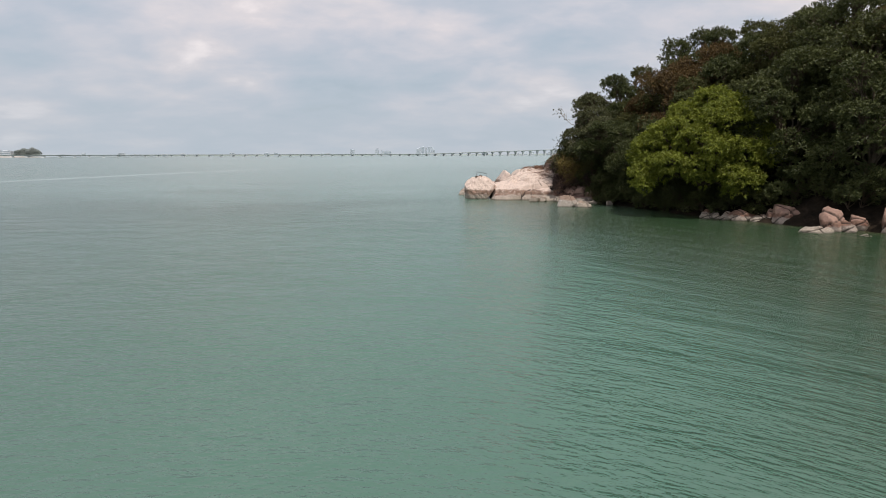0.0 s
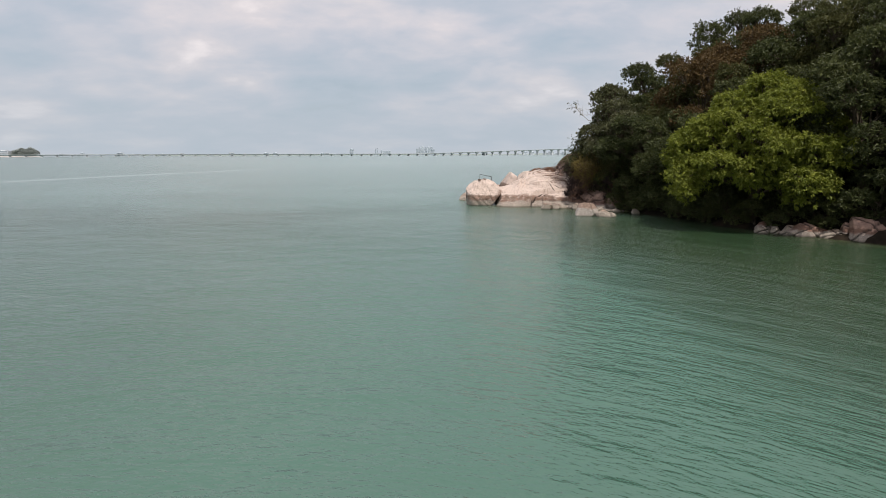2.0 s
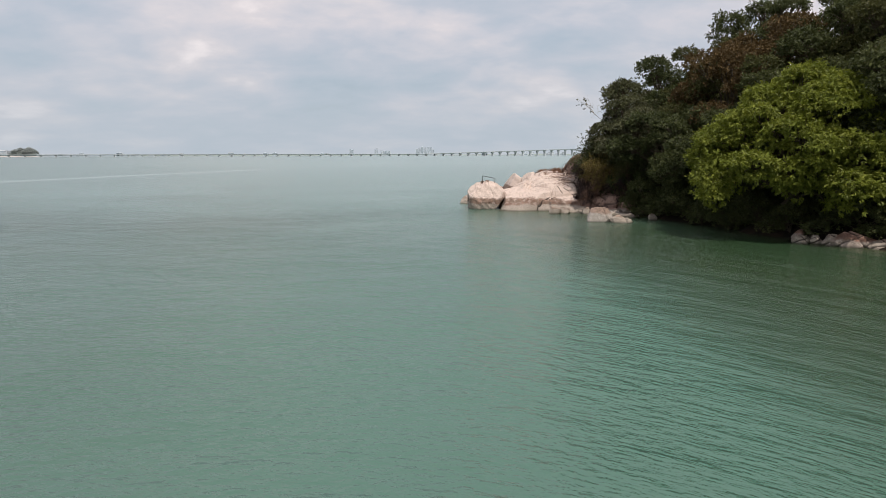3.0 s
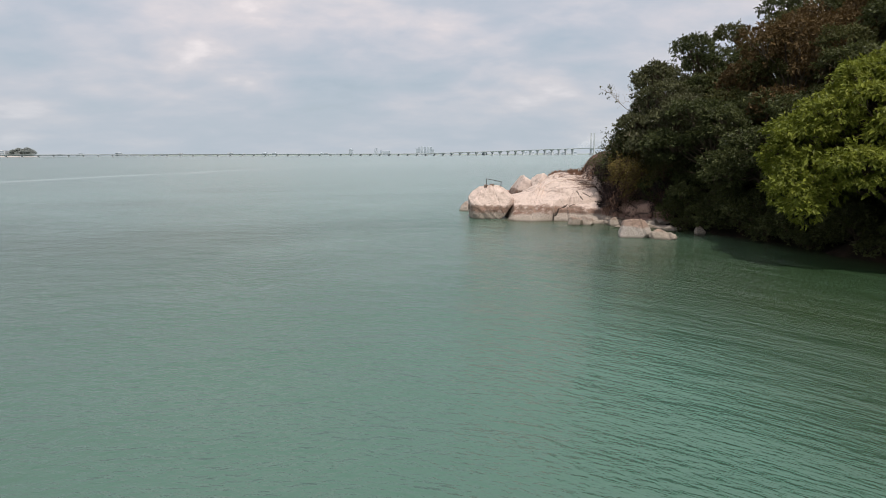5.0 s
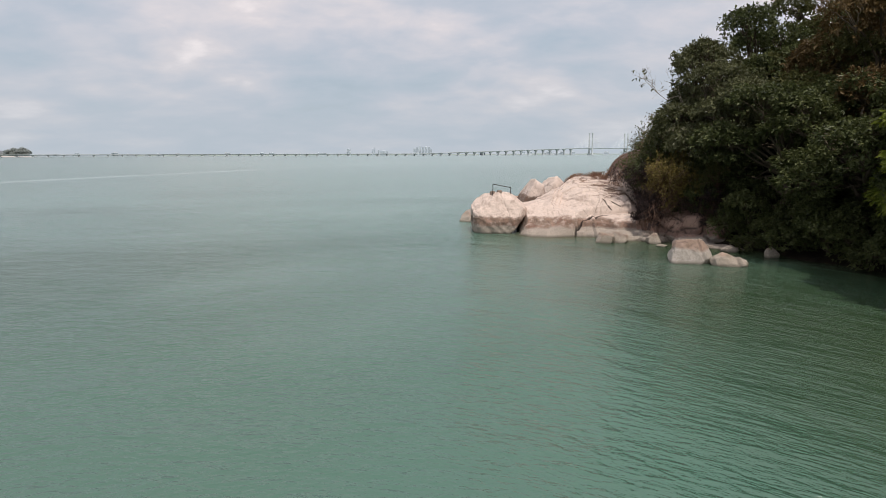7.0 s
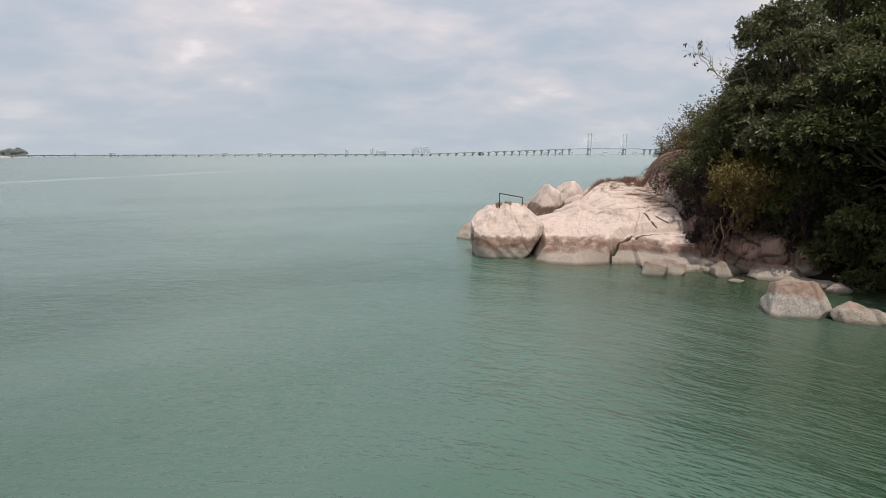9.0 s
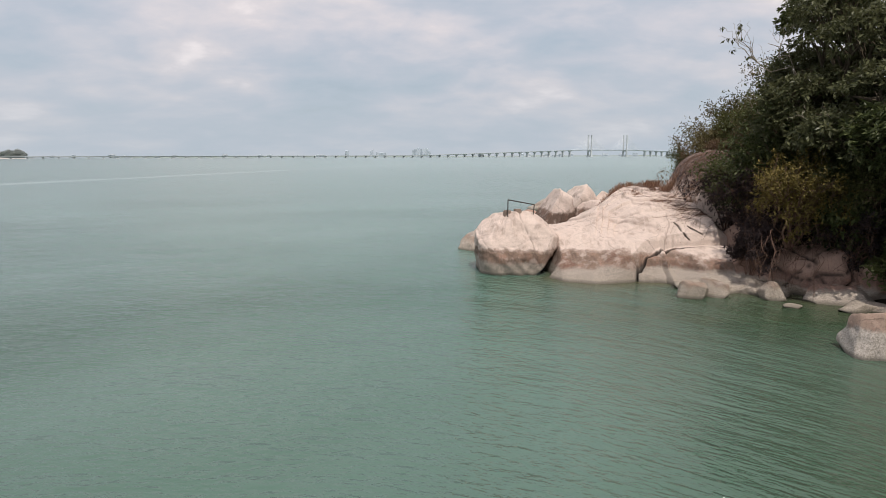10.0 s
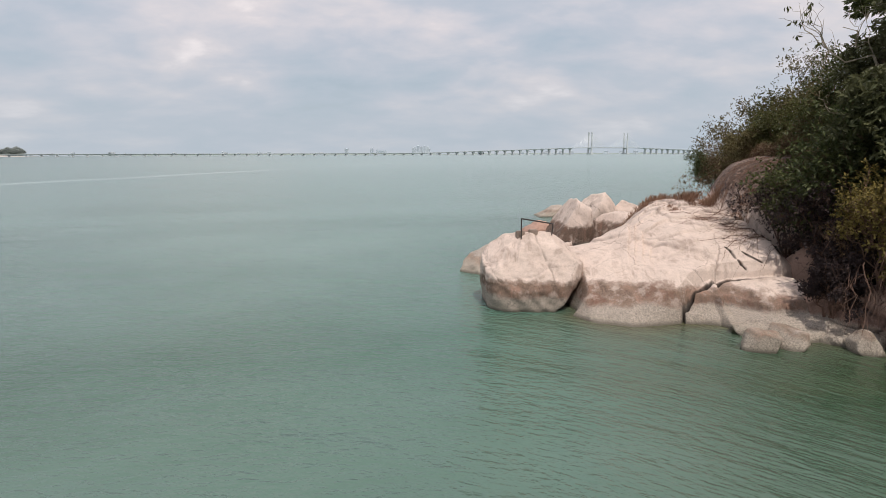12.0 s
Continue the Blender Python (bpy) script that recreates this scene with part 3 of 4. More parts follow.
# hollows where chips have fallen out of the wall, as lines from end to end with a width
near = np.nonzero((spots[:, 0] > 11.5) & (spots[:, 0] < 14) & (spots[:, 1] < 76.6) & (spots[:, 2] > 1.2))[0]
for ax, az, bx, bz, wide in ((12.06, 2.64, 12.12, 2.46, 0.035), (12.12, 2.46, 12.24, 2.30, 0.05), (12.24, 2.30, 12.27, 2.12, 0.045), (12.34, 2.02, 12.42, 1.88, 0.05), (12.42, 1.88, 12.55, 1.72, 0.03), (12.68, 2.30, 12.80, 2.20, 0.03), (12.80, 2.20, 13.0, 2.09, 0.045), (13.0, 2.09, 13.24, 1.95, 0.03)):
    q = spots[near][:, (0, 2)]
    w = np.array((bx - ax, bz - az))
    f = np.clip(((q - (ax, az)) @ w) / (w @ w), 0, 1)
    off = np.linalg.norm(q - (ax, az) - f[:, None] * w, axis=1) * (1 + 0.2 * fractal(q[:, 0] * 4, q[:, 1] * 4, 0, 2, 2.2))
    spots[near, 1] += 0.10 * np.exp(-(off / wide) ** 4)
    shade[near] = np.maximum(shade[near], 0.8 * np.exp(-(off / wide) ** 6))
headland.data.vertices.foreach_set("co", spots.astype(np.float32).ravel())
headland.data.attributes.new("crack", "FLOAT", "POINT").data.foreach_set("value", shade.astype(np.float32))
tagged(headland, "pale pink granite whaleback with brown tide stain and cracks", "rock")
water = sea()


def rock(name, at, size, seed, mat, label, turn=0.0, lean=(0.0, 0.0), square=2.6, cuts=(), rough=0.10, detail=4, group="", joints=(), facets=9):
    """A weathered boulder: a squarish ellipsoid with flat cleavage faces, dents and joints. at is the middle of its foot, size its half widths and height."""
    bm = bmesh.new()
    bmesh.ops.create_icosphere(bm, subdivisions=detail, radius=1.0)
    co = np.array([v.co[:] for v in bm.verts])
    co /= (np.abs(co) ** square).sum(1, keepdims=True) ** (1 / square)
    frng = np.random.default_rng(int(seed * 10))
    chips = [(*frng.normal(0, 1, 3), frng.uniform(0.66, 0.92)) for k in range(facets * 2)]
    for nx, ny, nz, d in (*cuts, *chips):
        n = np.array((nx, ny, nz), float)
        n /= np.linalg.norm(n)
        over = np.clip(co @ n - d, 0, None)
        co -= over[:, None] * n * 0.97
    s = np.array(size, float)
    p = co * s
    nrm = co / np.linalg.norm(co, axis=1, keepdims=True)
    q = p + seed * 3.7
    big = max(size)
    disp = rough * big * 0.4 * fractal(q[:, 0] * 1.1 / big * 1.4, q[:, 1] * 1.1 / big * 1.4, q[:, 2] / big * 1.6, 3, seed * 0.7)
    disp = disp + 0.022 * min(1.5, big) * fractal(q[:, 0] * 3.1, q[:, 1] * 3.1, q[:, 2] * 3.1, 5, seed * 0.3)
    dark = np.zeros(len(p))
    for nx, ny, nz, d, wide, deep in joints:
        n = np.array((nx, ny, nz), float)
        n /= np.linalg.norm(n)
        off = p @ n - d + 0.06 * np.sin(p[:, 0] * 3 + p[:, 2] * 4)
        disp = disp - deep * np.exp(-(off / wide) ** 2)
        dark = np.maximum(dark, min(1.0, deep * 9) * np.exp(-(off / wide) ** 4))
    p = p + nrm * disp[:, None]
    for v, c in zip(bm.verts, p):
        v.co = c
    me = bm_mesh(name, bm, mat, True)
    me.attributes.new("crack", "FLOAT", "POINT").data.foreach_set("value", dark.astype(np.float32))
    ob = new(name, me)
    ob.matrix_world = pose(*at, lean[0], lean[1], turn)
    return tagged(ob, label, "rock", group)


# boulder at the point, undercut towards the whaleback
rock("boulder", (4.62, 77.75, 0.85), (2.08, 1.75, 2.05), 1.0, ROCK, "big pale rounded boulder with a stained foot in the water", 3, (0, 0), 3.0,
     ((0.715, 0.0, -0.70, 0.52), (-1, 0, -0.05, 0.94), (-0.1, -1, 0.75, 0.80), (-0.62, -0.3, 1, 0.86), (0.75, -0.2, 1, 0.96), (0.1, -0.5, 1, 0.92)), 0.05, 6,
     joints=((0.83, -0.25, 0.42, 1.10, 0.028, 0.05), (-0.80, 0.1, -0.55, 0.92, 0.02, 0.035), (0.28, -0.1, 1, 0.05, 0.028, 0.03), (-0.25, -0.1, 1, 0.75, 0.022, 0.025)), facets=0)
rock("boulder", (3.9, 84.8, 0.15), (2.5, 1.6, 1.45), 2.0, ROCK_GREY, "low pale sloping rock half under water behind the boulder", 14, (0, 0), 2.6, ((-0.70, -0.1, 0.75, 0.58), (-0.3, -0.5, 0.8, 0.75)), 0.06, 5)
rock("boulder", (8.85, 89.6, 0.75), (1.72, 1.5, 2.75), 3.0, ROCK_PEAK, "tall pointed pale boulder with a dark tide band", 0, (0, 0), 3.4, ((-0.72, -0.12, 0.72, 0.56), (-0.3, -0.75, 0.55, 0.86), (0.95, -0.2, 0.25, 0.86), (0.1, -0.3, 1, 0.98)), 0.06, 5, facets=2, joints=((0.2, 0.1, 1, -0.15, 0.05, 0.10),))
rock("boulder", (12.3, 89.6, 0.6), (2.4, 1.5, 1.95), 4.0, ROCK_PEAK, "long rounded pale boulder wedged behind the whaleback", -6, (0, 6), 2.7, ((-0.8, -0.4, 0.5, 0.85), (0.4, -0.3, 0.9, 0.92)), 0.06, 5, facets=2)
rock("boulder", (12.0, 94.2, 0.6), (1.6, 1.3, 2.8), 5.0, ROCK, "pale boulder at the back of the point", 0, (0, 0), 3.4, ((0.7, -0.2, 0.7, 0.80), (-0.6, -0.2, 0.8, 0.9)), detail=5, facets=2)
rock("boulder", (13.9, 94.6, 0.6), (1.25, 1.0, 2.3), 6.0, ROCK, "pale boulder at the back of the point", 20, (0, 0), 3.4, ((-0.4, -0.3, 0.8, 0.85),), detail=5, facets=2)
rock("boulder", (15.6, 94.3, 0.6), (1.4, 1.0, 2.3), 7.0, ROCK, "pale boulder at the back of the point", 50, (0, 0), 3.4, detail=5, facets=2)
rock("boulder", (7.3, 95.2, 0.0), (2.3, 1.3, 1.5), 8.0, ROCK_RED, "low reddish rock ledge awash behind the point", 12, (0, 0), 2.6, ((-0.75, 0, 0.7, 0.42), (0, -0.4, 1, 0.8)), 0.08, 5)
rock("boulder", (6.3, 91.0, -0.1), (1.3, 1.0, 0.8), 10.0, ROCK_GREY, "low grey rock awash behind the boulder", 15, (0, 0), 2.2)
rock("boulder", (7.35, 84.6, 0.3), (0.75, 1.6, 1.2), 13.5, ROCK, "pale leaning slab of rock behind the whaleback", -38, (0, 0), 3.0, ((-0.5, 0, 0.9, 0.7),), 0.06, 5, facets=3)
rock("boulder", (11.8, 112.0, -0.1), (2.6, 1.6, 1.1), 9.0, ROCK_GREY, "low grey rock awash behind the point", 5, (0, 0), 2.2, ((-0.8, 0, 0.6, 0.5),))

# ledge and shelf that lean on the foot of the whaleback
rock("boulder", (12.4, 72.8, -0.05), (1.7, 0.8, 0.62), 52.0, ROCK_GREY, "flat pale shelf of rock at the water's edge", -20, (4, 0), 3.0, ((0, 0, 1, 0.62),), 0.08, 5, facets=6)
rock("boulder", (14.3, 72.2, -0.05), (1.5, 0.8, 0.52), 53.0, ROCK_GREY, "flat pale shelf of rock at the water's edge", -10, (3, 2), 3.0, ((0, 0, 1, 0.65),), 0.08, 5, facets=6)
# stones before the ledge
rock("stone", (11.02, 71.55, 0.16), (0.70, 0.52, 0.60), 11.0, ROCK_GREY, "smooth oval grey stone at the water's edge", 8, (0, 0), 2.2, (), 0.05)
rock("stone", (11.98, 71.95, 0.1), (0.60, 0.7, 0.68), 12.0, ROCK_GREY, "wedge-shaped grey stone beside the oval one", 30, (0, 12), 2.8, ((-0.9, 0, 0.5, 0.5),))
rock("stone", (14.1, 71.3, 0.05), (0.57, 0.55, 0.58), 13.0, ROCK_GREY, "squarish dark grey stone on the shelf", 12, (0, 0), 3.2)
rock("stone", (14.1, 69.9, 0.0), (0.4, 0.3, 0.16), 14.0, ROCK_GREY, "small flat pale stone in the shallows", 0, (0, 0), 2.2)
rock("boulder", (13.5, 64.62, 0.2), (1.18, 0.90, 1.36), 15.0, ROCK_LONE, "squat boulder standing alone in the water, brown on top", 0, (0, 0), 2.8, ((-1.0, 0.1, 0.35, 0.74), (-0.25, -1, 0.2, 0.72), (-0.7, -0.3, 0.8, 0.80), (0.8, -0.5, 0.6, 0.86)), 0.05, 5, facets=6, joints=((0.9, 0.2, 0.35, 0.42, 0.03, 0.03), (0.8, -0.3, 0.5, 0.80, 0.03, 0.035), (-0.3, 0.1, 1, 0.72, 0.03, 0.03)))
rock("stone", (15.25, 63.6, 0.08), (0.98, 0.62, 0.62), 16.0, ROCK_GREY, "low saddle-shaped stone beside the lone boulder", -6, (0, 4), 4.0, ((0.15, -0.3, 1, 0.72), (-0.5, -0.1, 1, 0.84), (-0.2, -1, 0.3, 0.72), (-1, -0.5, 0.1, 0.8)), 0.12, 5, facets=14, joints=((1, 0.2, 0.1, 0.35, 0.10, 0.05), (0.5, 0.9, 0.1, 0.2, 0.04, 0.03)))
rock("stone", (18.65, 65.9, 0.15), (0.42, 0.4, 0.55), 17.0, ROCK_GREY, "upright grey stone near the tree line", 0)
rock("stone", (17.3, 67.8, 0.1), (0.55, 0.45, 0.35), 18.0, ROCK_GREY, "low grey stone in the shallows", 20)
rock("stone", (16.2, 69.4, 0.05), (0.8, 0.5, 0.3), 19.0, ROCK_GREY, "flat grey stone at the shore", 10)
rock("boulder", (14.75, 73.6, 0.4), (1.2, 1.3, 1.55), 20.0, ROCK_TAN, "cleft tan rock under the overhanging shrubs", 18, (0, 0), 3.4, ((-0.8, -0.5, 0.3, 0.72), (0.1, -1, 0.3, 0.75)), 0.10, 5, facets=15, joints=((1, 0.1, 0.1, 0.2, 0.05, 0.14), (0.5, 0.3, -1, -0.5, 0.04, 0.10)))
rock("boulder", (16.5, 72.1, 0.35), (1.7, 1.5, 1.95), 23.0, ROCK_TAN, "cracked tan rock face under the overhanging shrubs", -8, (0, 0), 5.0, ((-0.3, -1, 0.7, 0.66), (0.5, -0.8, 0.6, 0.78), (-0.9, -0.5, 0.7, 0.75)), 0.10, 5, facets=9, joints=((1, 0.2, 0.25, -0.35, 0.05, 0.16), (1, 0, -0.3, 0.5, 0.05, 0.14), (0.3, 0.4, -1, -0.9, 0.04, 0.10), (-0.6, 0.4, 0.6, 0.9, 0.04, 0.10)))
rock("boulder", (18.0, 71.3, 0.4), (1.15, 0.9, 1.15), 21.0, ROCK_TAN, "cracked tan boulder at the foot of the trees", 40, (0, 0), 3.2, facets=14, detail=5, joints=((1, -0.3, 0.3, 0.1, 0.05, 0.12),))
rock("boulder", (15.3, 76.6, 0.9), (1.3, 1.1, 1.9), 22.0, ROCK_TAN, "tan rock face in the shade of the shrubs", 20, (0, 0), 3.0, facets=10, detail=5)
rock("boulder", (17.6, 68.9, -0.02), (1.5, 0.6, 0.24), 54.0, ROCK_RED, "low brown ledge awash at the foot of the trees", -38, (0, 0), 3.0, ((0, 0, 1, 0.7),), 0.12, 5, facets=10)
rock("boulder", (16.3, 70.6, 0.0), (1.5, 0.8, 0.75), 55.0, ROCK_TAN, "sloping tan apron of rock at the water's edge", -14, (0, 0), 2.8, ((-0.1, -0.8, 0.8, 0.5), (0.1, -0.3, 1, 0.75)), 0.10, 5, facets=8)
# rocks along the wooded shore
SHORE_ROCKS = ((23.6, 51.9, 0.05, 0.75, 0.5, 0.5, 5, ROCK_GREY, "pale grey stone at the foot of the trees"), (24.35, 51.6, 0.1, 0.4, 0.45, 0.55, 60, ROCK_GREY, "rounded pale stone at the foot of the trees"),
               (24.3, 52.9, 0.2, 0.9, 0.5, 0.75, 20, ROCK_RED, "dark reddish stone at the foot of the trees"),
               (25.9, 50.2, 0.1, 1.5, 0.9, 1.0, -14, ROCK_RED, "reddish wedge of rock in the water"), (25.0, 50.9, 0.05, 0.8, 0.6, 0.8, 10, ROCK_GREY, "pale cleft rock in the water"), (27.1, 49.1, 0.0, 1.25, 0.7, 0.65, -25, ROCK_GREY, "low pale slab of rock sloping into the water"),
               (28.5, 48.0, 0.3, 1.45, 1.1, 1.45, 8, ROCK_RED, "large squarish reddish boulder on the shore"), (27.9, 48.9, 0.2, 0.8, 0.8, 1.1, 30, ROCK_RED, "reddish rock behind the larger boulder"), (27.4, 42.2, -0.05, 1.5, 0.9, 0.65, -8, ROCK_GREY, "low pale slab in the water"),
               (29.3, 43.1, 0.2, 1.0, 0.9, 1.75, 10, ROCK_RED, "upright reddish boulder beside the pale slab"), (29.9, 42.4, 0.1, 0.7, 0.7, 0.9, 40, ROCK_RED, "low reddish boulder at the water line"), (31.2, 43.2, 0.3, 0.7, 0.8, 1.0, 30, ROCK_RED, "dark reddish boulder in the shade"),
               (32.8, 41.6, 0.4, 1.2, 1.1, 1.6, 0, ROCK_RED, "dark reddish boulder in the shade"), (29.6, 40.1, -0.05, 0.5, 0.4, 0.25, 0, ROCK_GREY, "small grey stone awash near the shore"))
for k, (x, y, z, sx, sy, sz, turn, mat, label) in enumerate(SHORE_ROCKS):
    rock("boulder" if sz > 0.8 else "stone", (x, y, z), (sx, sy, sz), 31.0 + k, mat, label, turn, (0, 0), 3.8, ((-0.6 + 0.2 * (k % 4), -0.8, 0.4, 0.8), (0.7, -0.3, 0.6, 0.8), (0.1, -0.2, 1, 0.85)), 0.12, 5, facets=18, joints=((0.9, 0.2, 0.5, 0.15 * sx, 0.05, 0.10), (-0.4, 0.5, 0.8, 0.2 * sz, 0.05, 0.10)))


# ---- trees ----
def leaves(rng, tips, out, size, per=6, droop=0.25, width=0.40):
    """Rosettes of pointed, folded leaves at twig tips. out: the way in which each twig points."""
    n = len(tips)
    p = np.repeat(tips, per, 0) + rng.normal(0, size * 0.18, (n * per, 3))
    o = np.repeat(out, per, 0)
    a = o * 0.55 + rng.normal(0, 0.72, (n * per, 3)) + np.array((0, 0, -droop))
    a /= np.linalg.norm(a, axis=1, keepdims=True) + 1e-9
    face = o * 0.5 + np.array((0, 0, 0.7)) + rng.normal(0, 0.45, (n * per, 3))
    s = np.cross(a, face)
    s /= np.linalg.norm(s, axis=1, keepdims=True) + 1e-9
    up = np.cross(s, a)
    L = size * rng.uniform(0.7, 1.3, (n * per, 1))
    w = L * width * 0.5
    v = np.stack([p, p + a * L * 0.5 + s * w + up * w * 0.35, p + a * L - up * L * 0.10, p + a * L * 0.5 - s * w + up * w * 0.35], 1).reshape(-1, 3)
    i = np.arange(n * per)[:, None] * 4
    f = np.concatenate([i + np.array((0, 1, 2)), i + np.array((0, 2, 3))], 1).reshape(-1, 3)
    return v, f


def crown_tips(rng, clumps, tips_per_area):
    """Twig tips over the upper and outer side of each clump (centre, radius), none deep in a neighbour."""
    c = np.array([q[0] for q in clumps])
    r = np.array([q[1] for q in clumps])
    P, O = [], []
    for ci, ri in zip(c, r):
        n = int(tips_per_area * ri * ri * 9)
        d = rng.normal(0, 1, (n, 3))
        d[:, 2] = np.where(rng.random(n) < 0.8, np.abs(d[:, 2]) * 0.9, d[:, 2])
        d /= np.linalg.norm(d, axis=1, keepdims=True)
        rad = ri * (0.70 + 0.34 * rng.random((n, 1))) * (1 + 0.22 * fractal(d[:, 0] * 2.2 + ci[0], d[:, 1] * 2.2 + ci[1], d[:, 2] * 2.2, 2)[:, None])
        p = ci + d * rad * np.array((1.0, 1.0, 0.75))
        keep = np.ones(n, bool)
        for cj, rj in zip(c, r):
            if cj is not ci:
                keep &= np.linalg.norm((p - cj) / np.array((1, 1, 0.75)), axis=1) > rj * 0.62
        P.append(p[keep])
        O.append(d[keep])
    return np.concatenate(P), np.concatenate(O)


def tree(name, label, category, seed, height, spread, skirt, n_clumps, clump, leaf, density, leaf_mat, bark=BARK, droop=0.25, per=6, width=0.40, group="", mound=False, lean=(0.0, 0.0)):
    """A tree at the origin: trunk, limbs and a crown of rosettes. skirt: height of the crown's lower edge."""
    rng = np.random.default_rng(seed)
    root = thing(name, (0, 0, 0), label, category, group)
    clumps, mid = [], (height + skirt) / 2
    half = (height - skirt) / 2
    lobes = max(5, n_clumps // 6)
    for k in range(n_clumps):
        j = k % lobes
        u = -0.75 + 1.7 * (j + 0.5) / lobes
        q = j * 2.39996 + seed
        ring = math.cos(math.pi / 2 * (u + 0.75) / 1.85) ** 0.75 if mound else math.sqrt(max(0.0, 1 - u * u)) ** 0.8
        way = np.array((math.cos(q) * ring, math.sin(q) * ring, u))
        big = spread * (0.36 + 0.10 * math.sin(3.1 * j + seed))
        d = way * 0.75 + rng.normal(0, 0.6, 3) + np.array((0, 0, 0.15))
        d /= np.linalg.norm(d)
        r = clump * rng.uniform(0.55, 1.3)
        c = way * (spread - big) * rng.uniform(0.92, 1.08) + d * big * rng.uniform(0.55, 1.0)
        z = mid + c[2] * half / spread
        f = (z - skirt) / (height - skirt) - 0.35
        clumps.append((np.array((c[0] + lean[0] * f, c[1] + lean[1] * f, z)), r))
    trunk_top = np.array((rng.normal(0, 0.3), rng.normal(0, 0.3), skirt + (height - skirt) * 0.45))
    stem = bent(rng, (0, 0, -0.8), trunk_top, 7, 0.10)
    part("trunk", mesh_of("trunk", *tube(stem, np.linspace(0.045, 0.018, len(stem)) * height * (0.72 if height > 5 else 0.35), 8), bark), root)
    for k, (c, r) in enumerate(clumps):
        start = np.array(stem[rng.integers(3, len(stem))])
        pieces = [tube(bent(rng, start, c, 5), np.linspace(0.011, 0.003, 6) * height, 5)]
        for m in range(4):
            d = rng.normal(0, 1, 3)
            d[2] = abs(d[2])
            e = c + d / np.linalg.norm(d) * r * 0.75
            pieces.append(tube(bent(rng, c * 0.8 + start * 0.2, e, 4), np.linspace(0.004, 0.0012, 5) * height, 4))
        part("limb", mesh_of("limb", *joined(pieces), bark), root)
    tips, out = crown_tips(rng, clumps, density)
    v, f = leaves(rng, tips, out, leaf, per, droop, width)
    part("crown", mesh_of("crown", v, f, leaf_mat, False), root)
    return root


def set_down(ob, x, y, turn, size=1.0, sink=0.0, z=None, tall=1.0):
    h = float(land(np.array([x]), np.array([y]))[0]) if z is None else z
    m = pose(x, y, h - sink, 0, 0, turn) @ Matrix.Diagonal((size, size, size * tall, 1))
    return m


def plant(model, places, group):
    """Copies of a model tree; the model itself takes the first place."""
    for k, (x, y, turn, size, tall) in enumerate(places):
        m = set_down(model, x, y, turn, size, 0.2, None, tall)
        if k:
            tagged(copy_thing(model, m), group=group)
    x, y, turn, size, tall = places[0]
    model.matrix_basis = set_down(model, x, y, turn, size, 0.2, None, tall)
    tagged(model, group=group)


big_tree = tree("tree", "broad yellow-green tree leaning over the water", "tree", 5, 11.4, 6.5, 0.8, 200, 1.2, 0.28, 11.0, LEAF_BRIGHT, droop=0.6, per=7, width=0.44, mound=True, lean=(3.0, 0.5))
plant(big_tree, [(24.2, 55.3, 0, 1.0, 1.0)], "")
W = "trees of the wooded hill"
plant(tree("tree", "dense dark green broadleaf tree on the shore", "tree", 11, 10.5, 4.2, 0.8, 54, 1.3, 0.26, 8.0, LEAF_DARK, width=0.45),
      [(20.9, 68.8, 70, 1.0, 0.85), (22.4, 64.2, 130, 1.0, 0.85), (29.9, 51.4, 200, 1.0, 0.9), (33.5, 45.5, 250, 1.1, 0.95), (40, 40, 310, 1.15, 1.0), (27.5, 60.5, 20, 1.0, 0.9), (38, 58, 330, 1.1, 1.0), (33, 76, 140, 1.1, 1.0)], W)
plant(tree("tree", "dark green tree with an uneven crown on the hill", "tree", 12, 9.5, 4.4, 0.8, 52, 1.35, 0.26, 7.5, LEAF_DARK, width=0.45),
      [(23.0, 77.5, 0, 1.0, 1.0), (24.5, 60.2, 90, 0.95, 0.85), (31.5, 54.0, 180, 1.1, 1.0), (37, 49.5, 240, 1.2, 1.0), (45, 43, 300, 1.2, 1.0), (33, 65, 40, 1.1, 1.0), (42, 65, 30, 1.1, 1.0), (50, 52, 210, 1.2, 1.0)], W)
plant(tree("tree", "olive green tree on the wooded hill", "tree", 13, 9.0, 4.0, 0.8, 48, 1.3, 0.25, 7.5, LEAF_OLIVE, width=0.42),
      [(24.4, 72.0, 0, 0.95, 1.0), (29.3, 64.5, 60, 1.0, 1.0), (35, 60.5, 200, 1.1, 1.0), (36.5, 54.5, 120, 1.1, 1.0), (43, 49, 260, 1.2, 1.0), (28.5, 77.5, 20, 1.0, 1.0), (38, 70, 80, 1.1, 1.0), (53, 40, 80, 1.1, 1.0), (47, 58, 200, 1.1, 1.0)], W)
plant(tree("tree", "rusty brown-leaved tree on the wooded hill", "tree", 14, 9.0, 3.8, 1.0, 46, 1.25, 0.25, 7.5, LEAF_RUST, width=0.42),
      [(26.2, 68.6, 0, 1.12, 1.12), (30.5, 69.5, 90, 1.1, 1.1), (26.3, 66.0, 160, 0.85, 0.9), (41, 57, 90, 1.0, 1.0)], W)
corner = tree("tree", "dense dark green tree overhanging the rocks", "tree", 15, 11.3, 3.7, 1.6, 58, 1.15, 0.24, 10.0, LEAF_GLOSSY, width=0.45, group=W)
corner.location = (19.2, 75.2, 1.7)
front = tree("tree", "dark green tree leaning out over the cleft rocks", "tree", 16, 9.6, 3.5, 3.6, 34, 1.2, 0.24, 10.0, LEAF_GLOSSY, width=0.45, group=W)
front.location = (18.7, 72.4, 1.2)


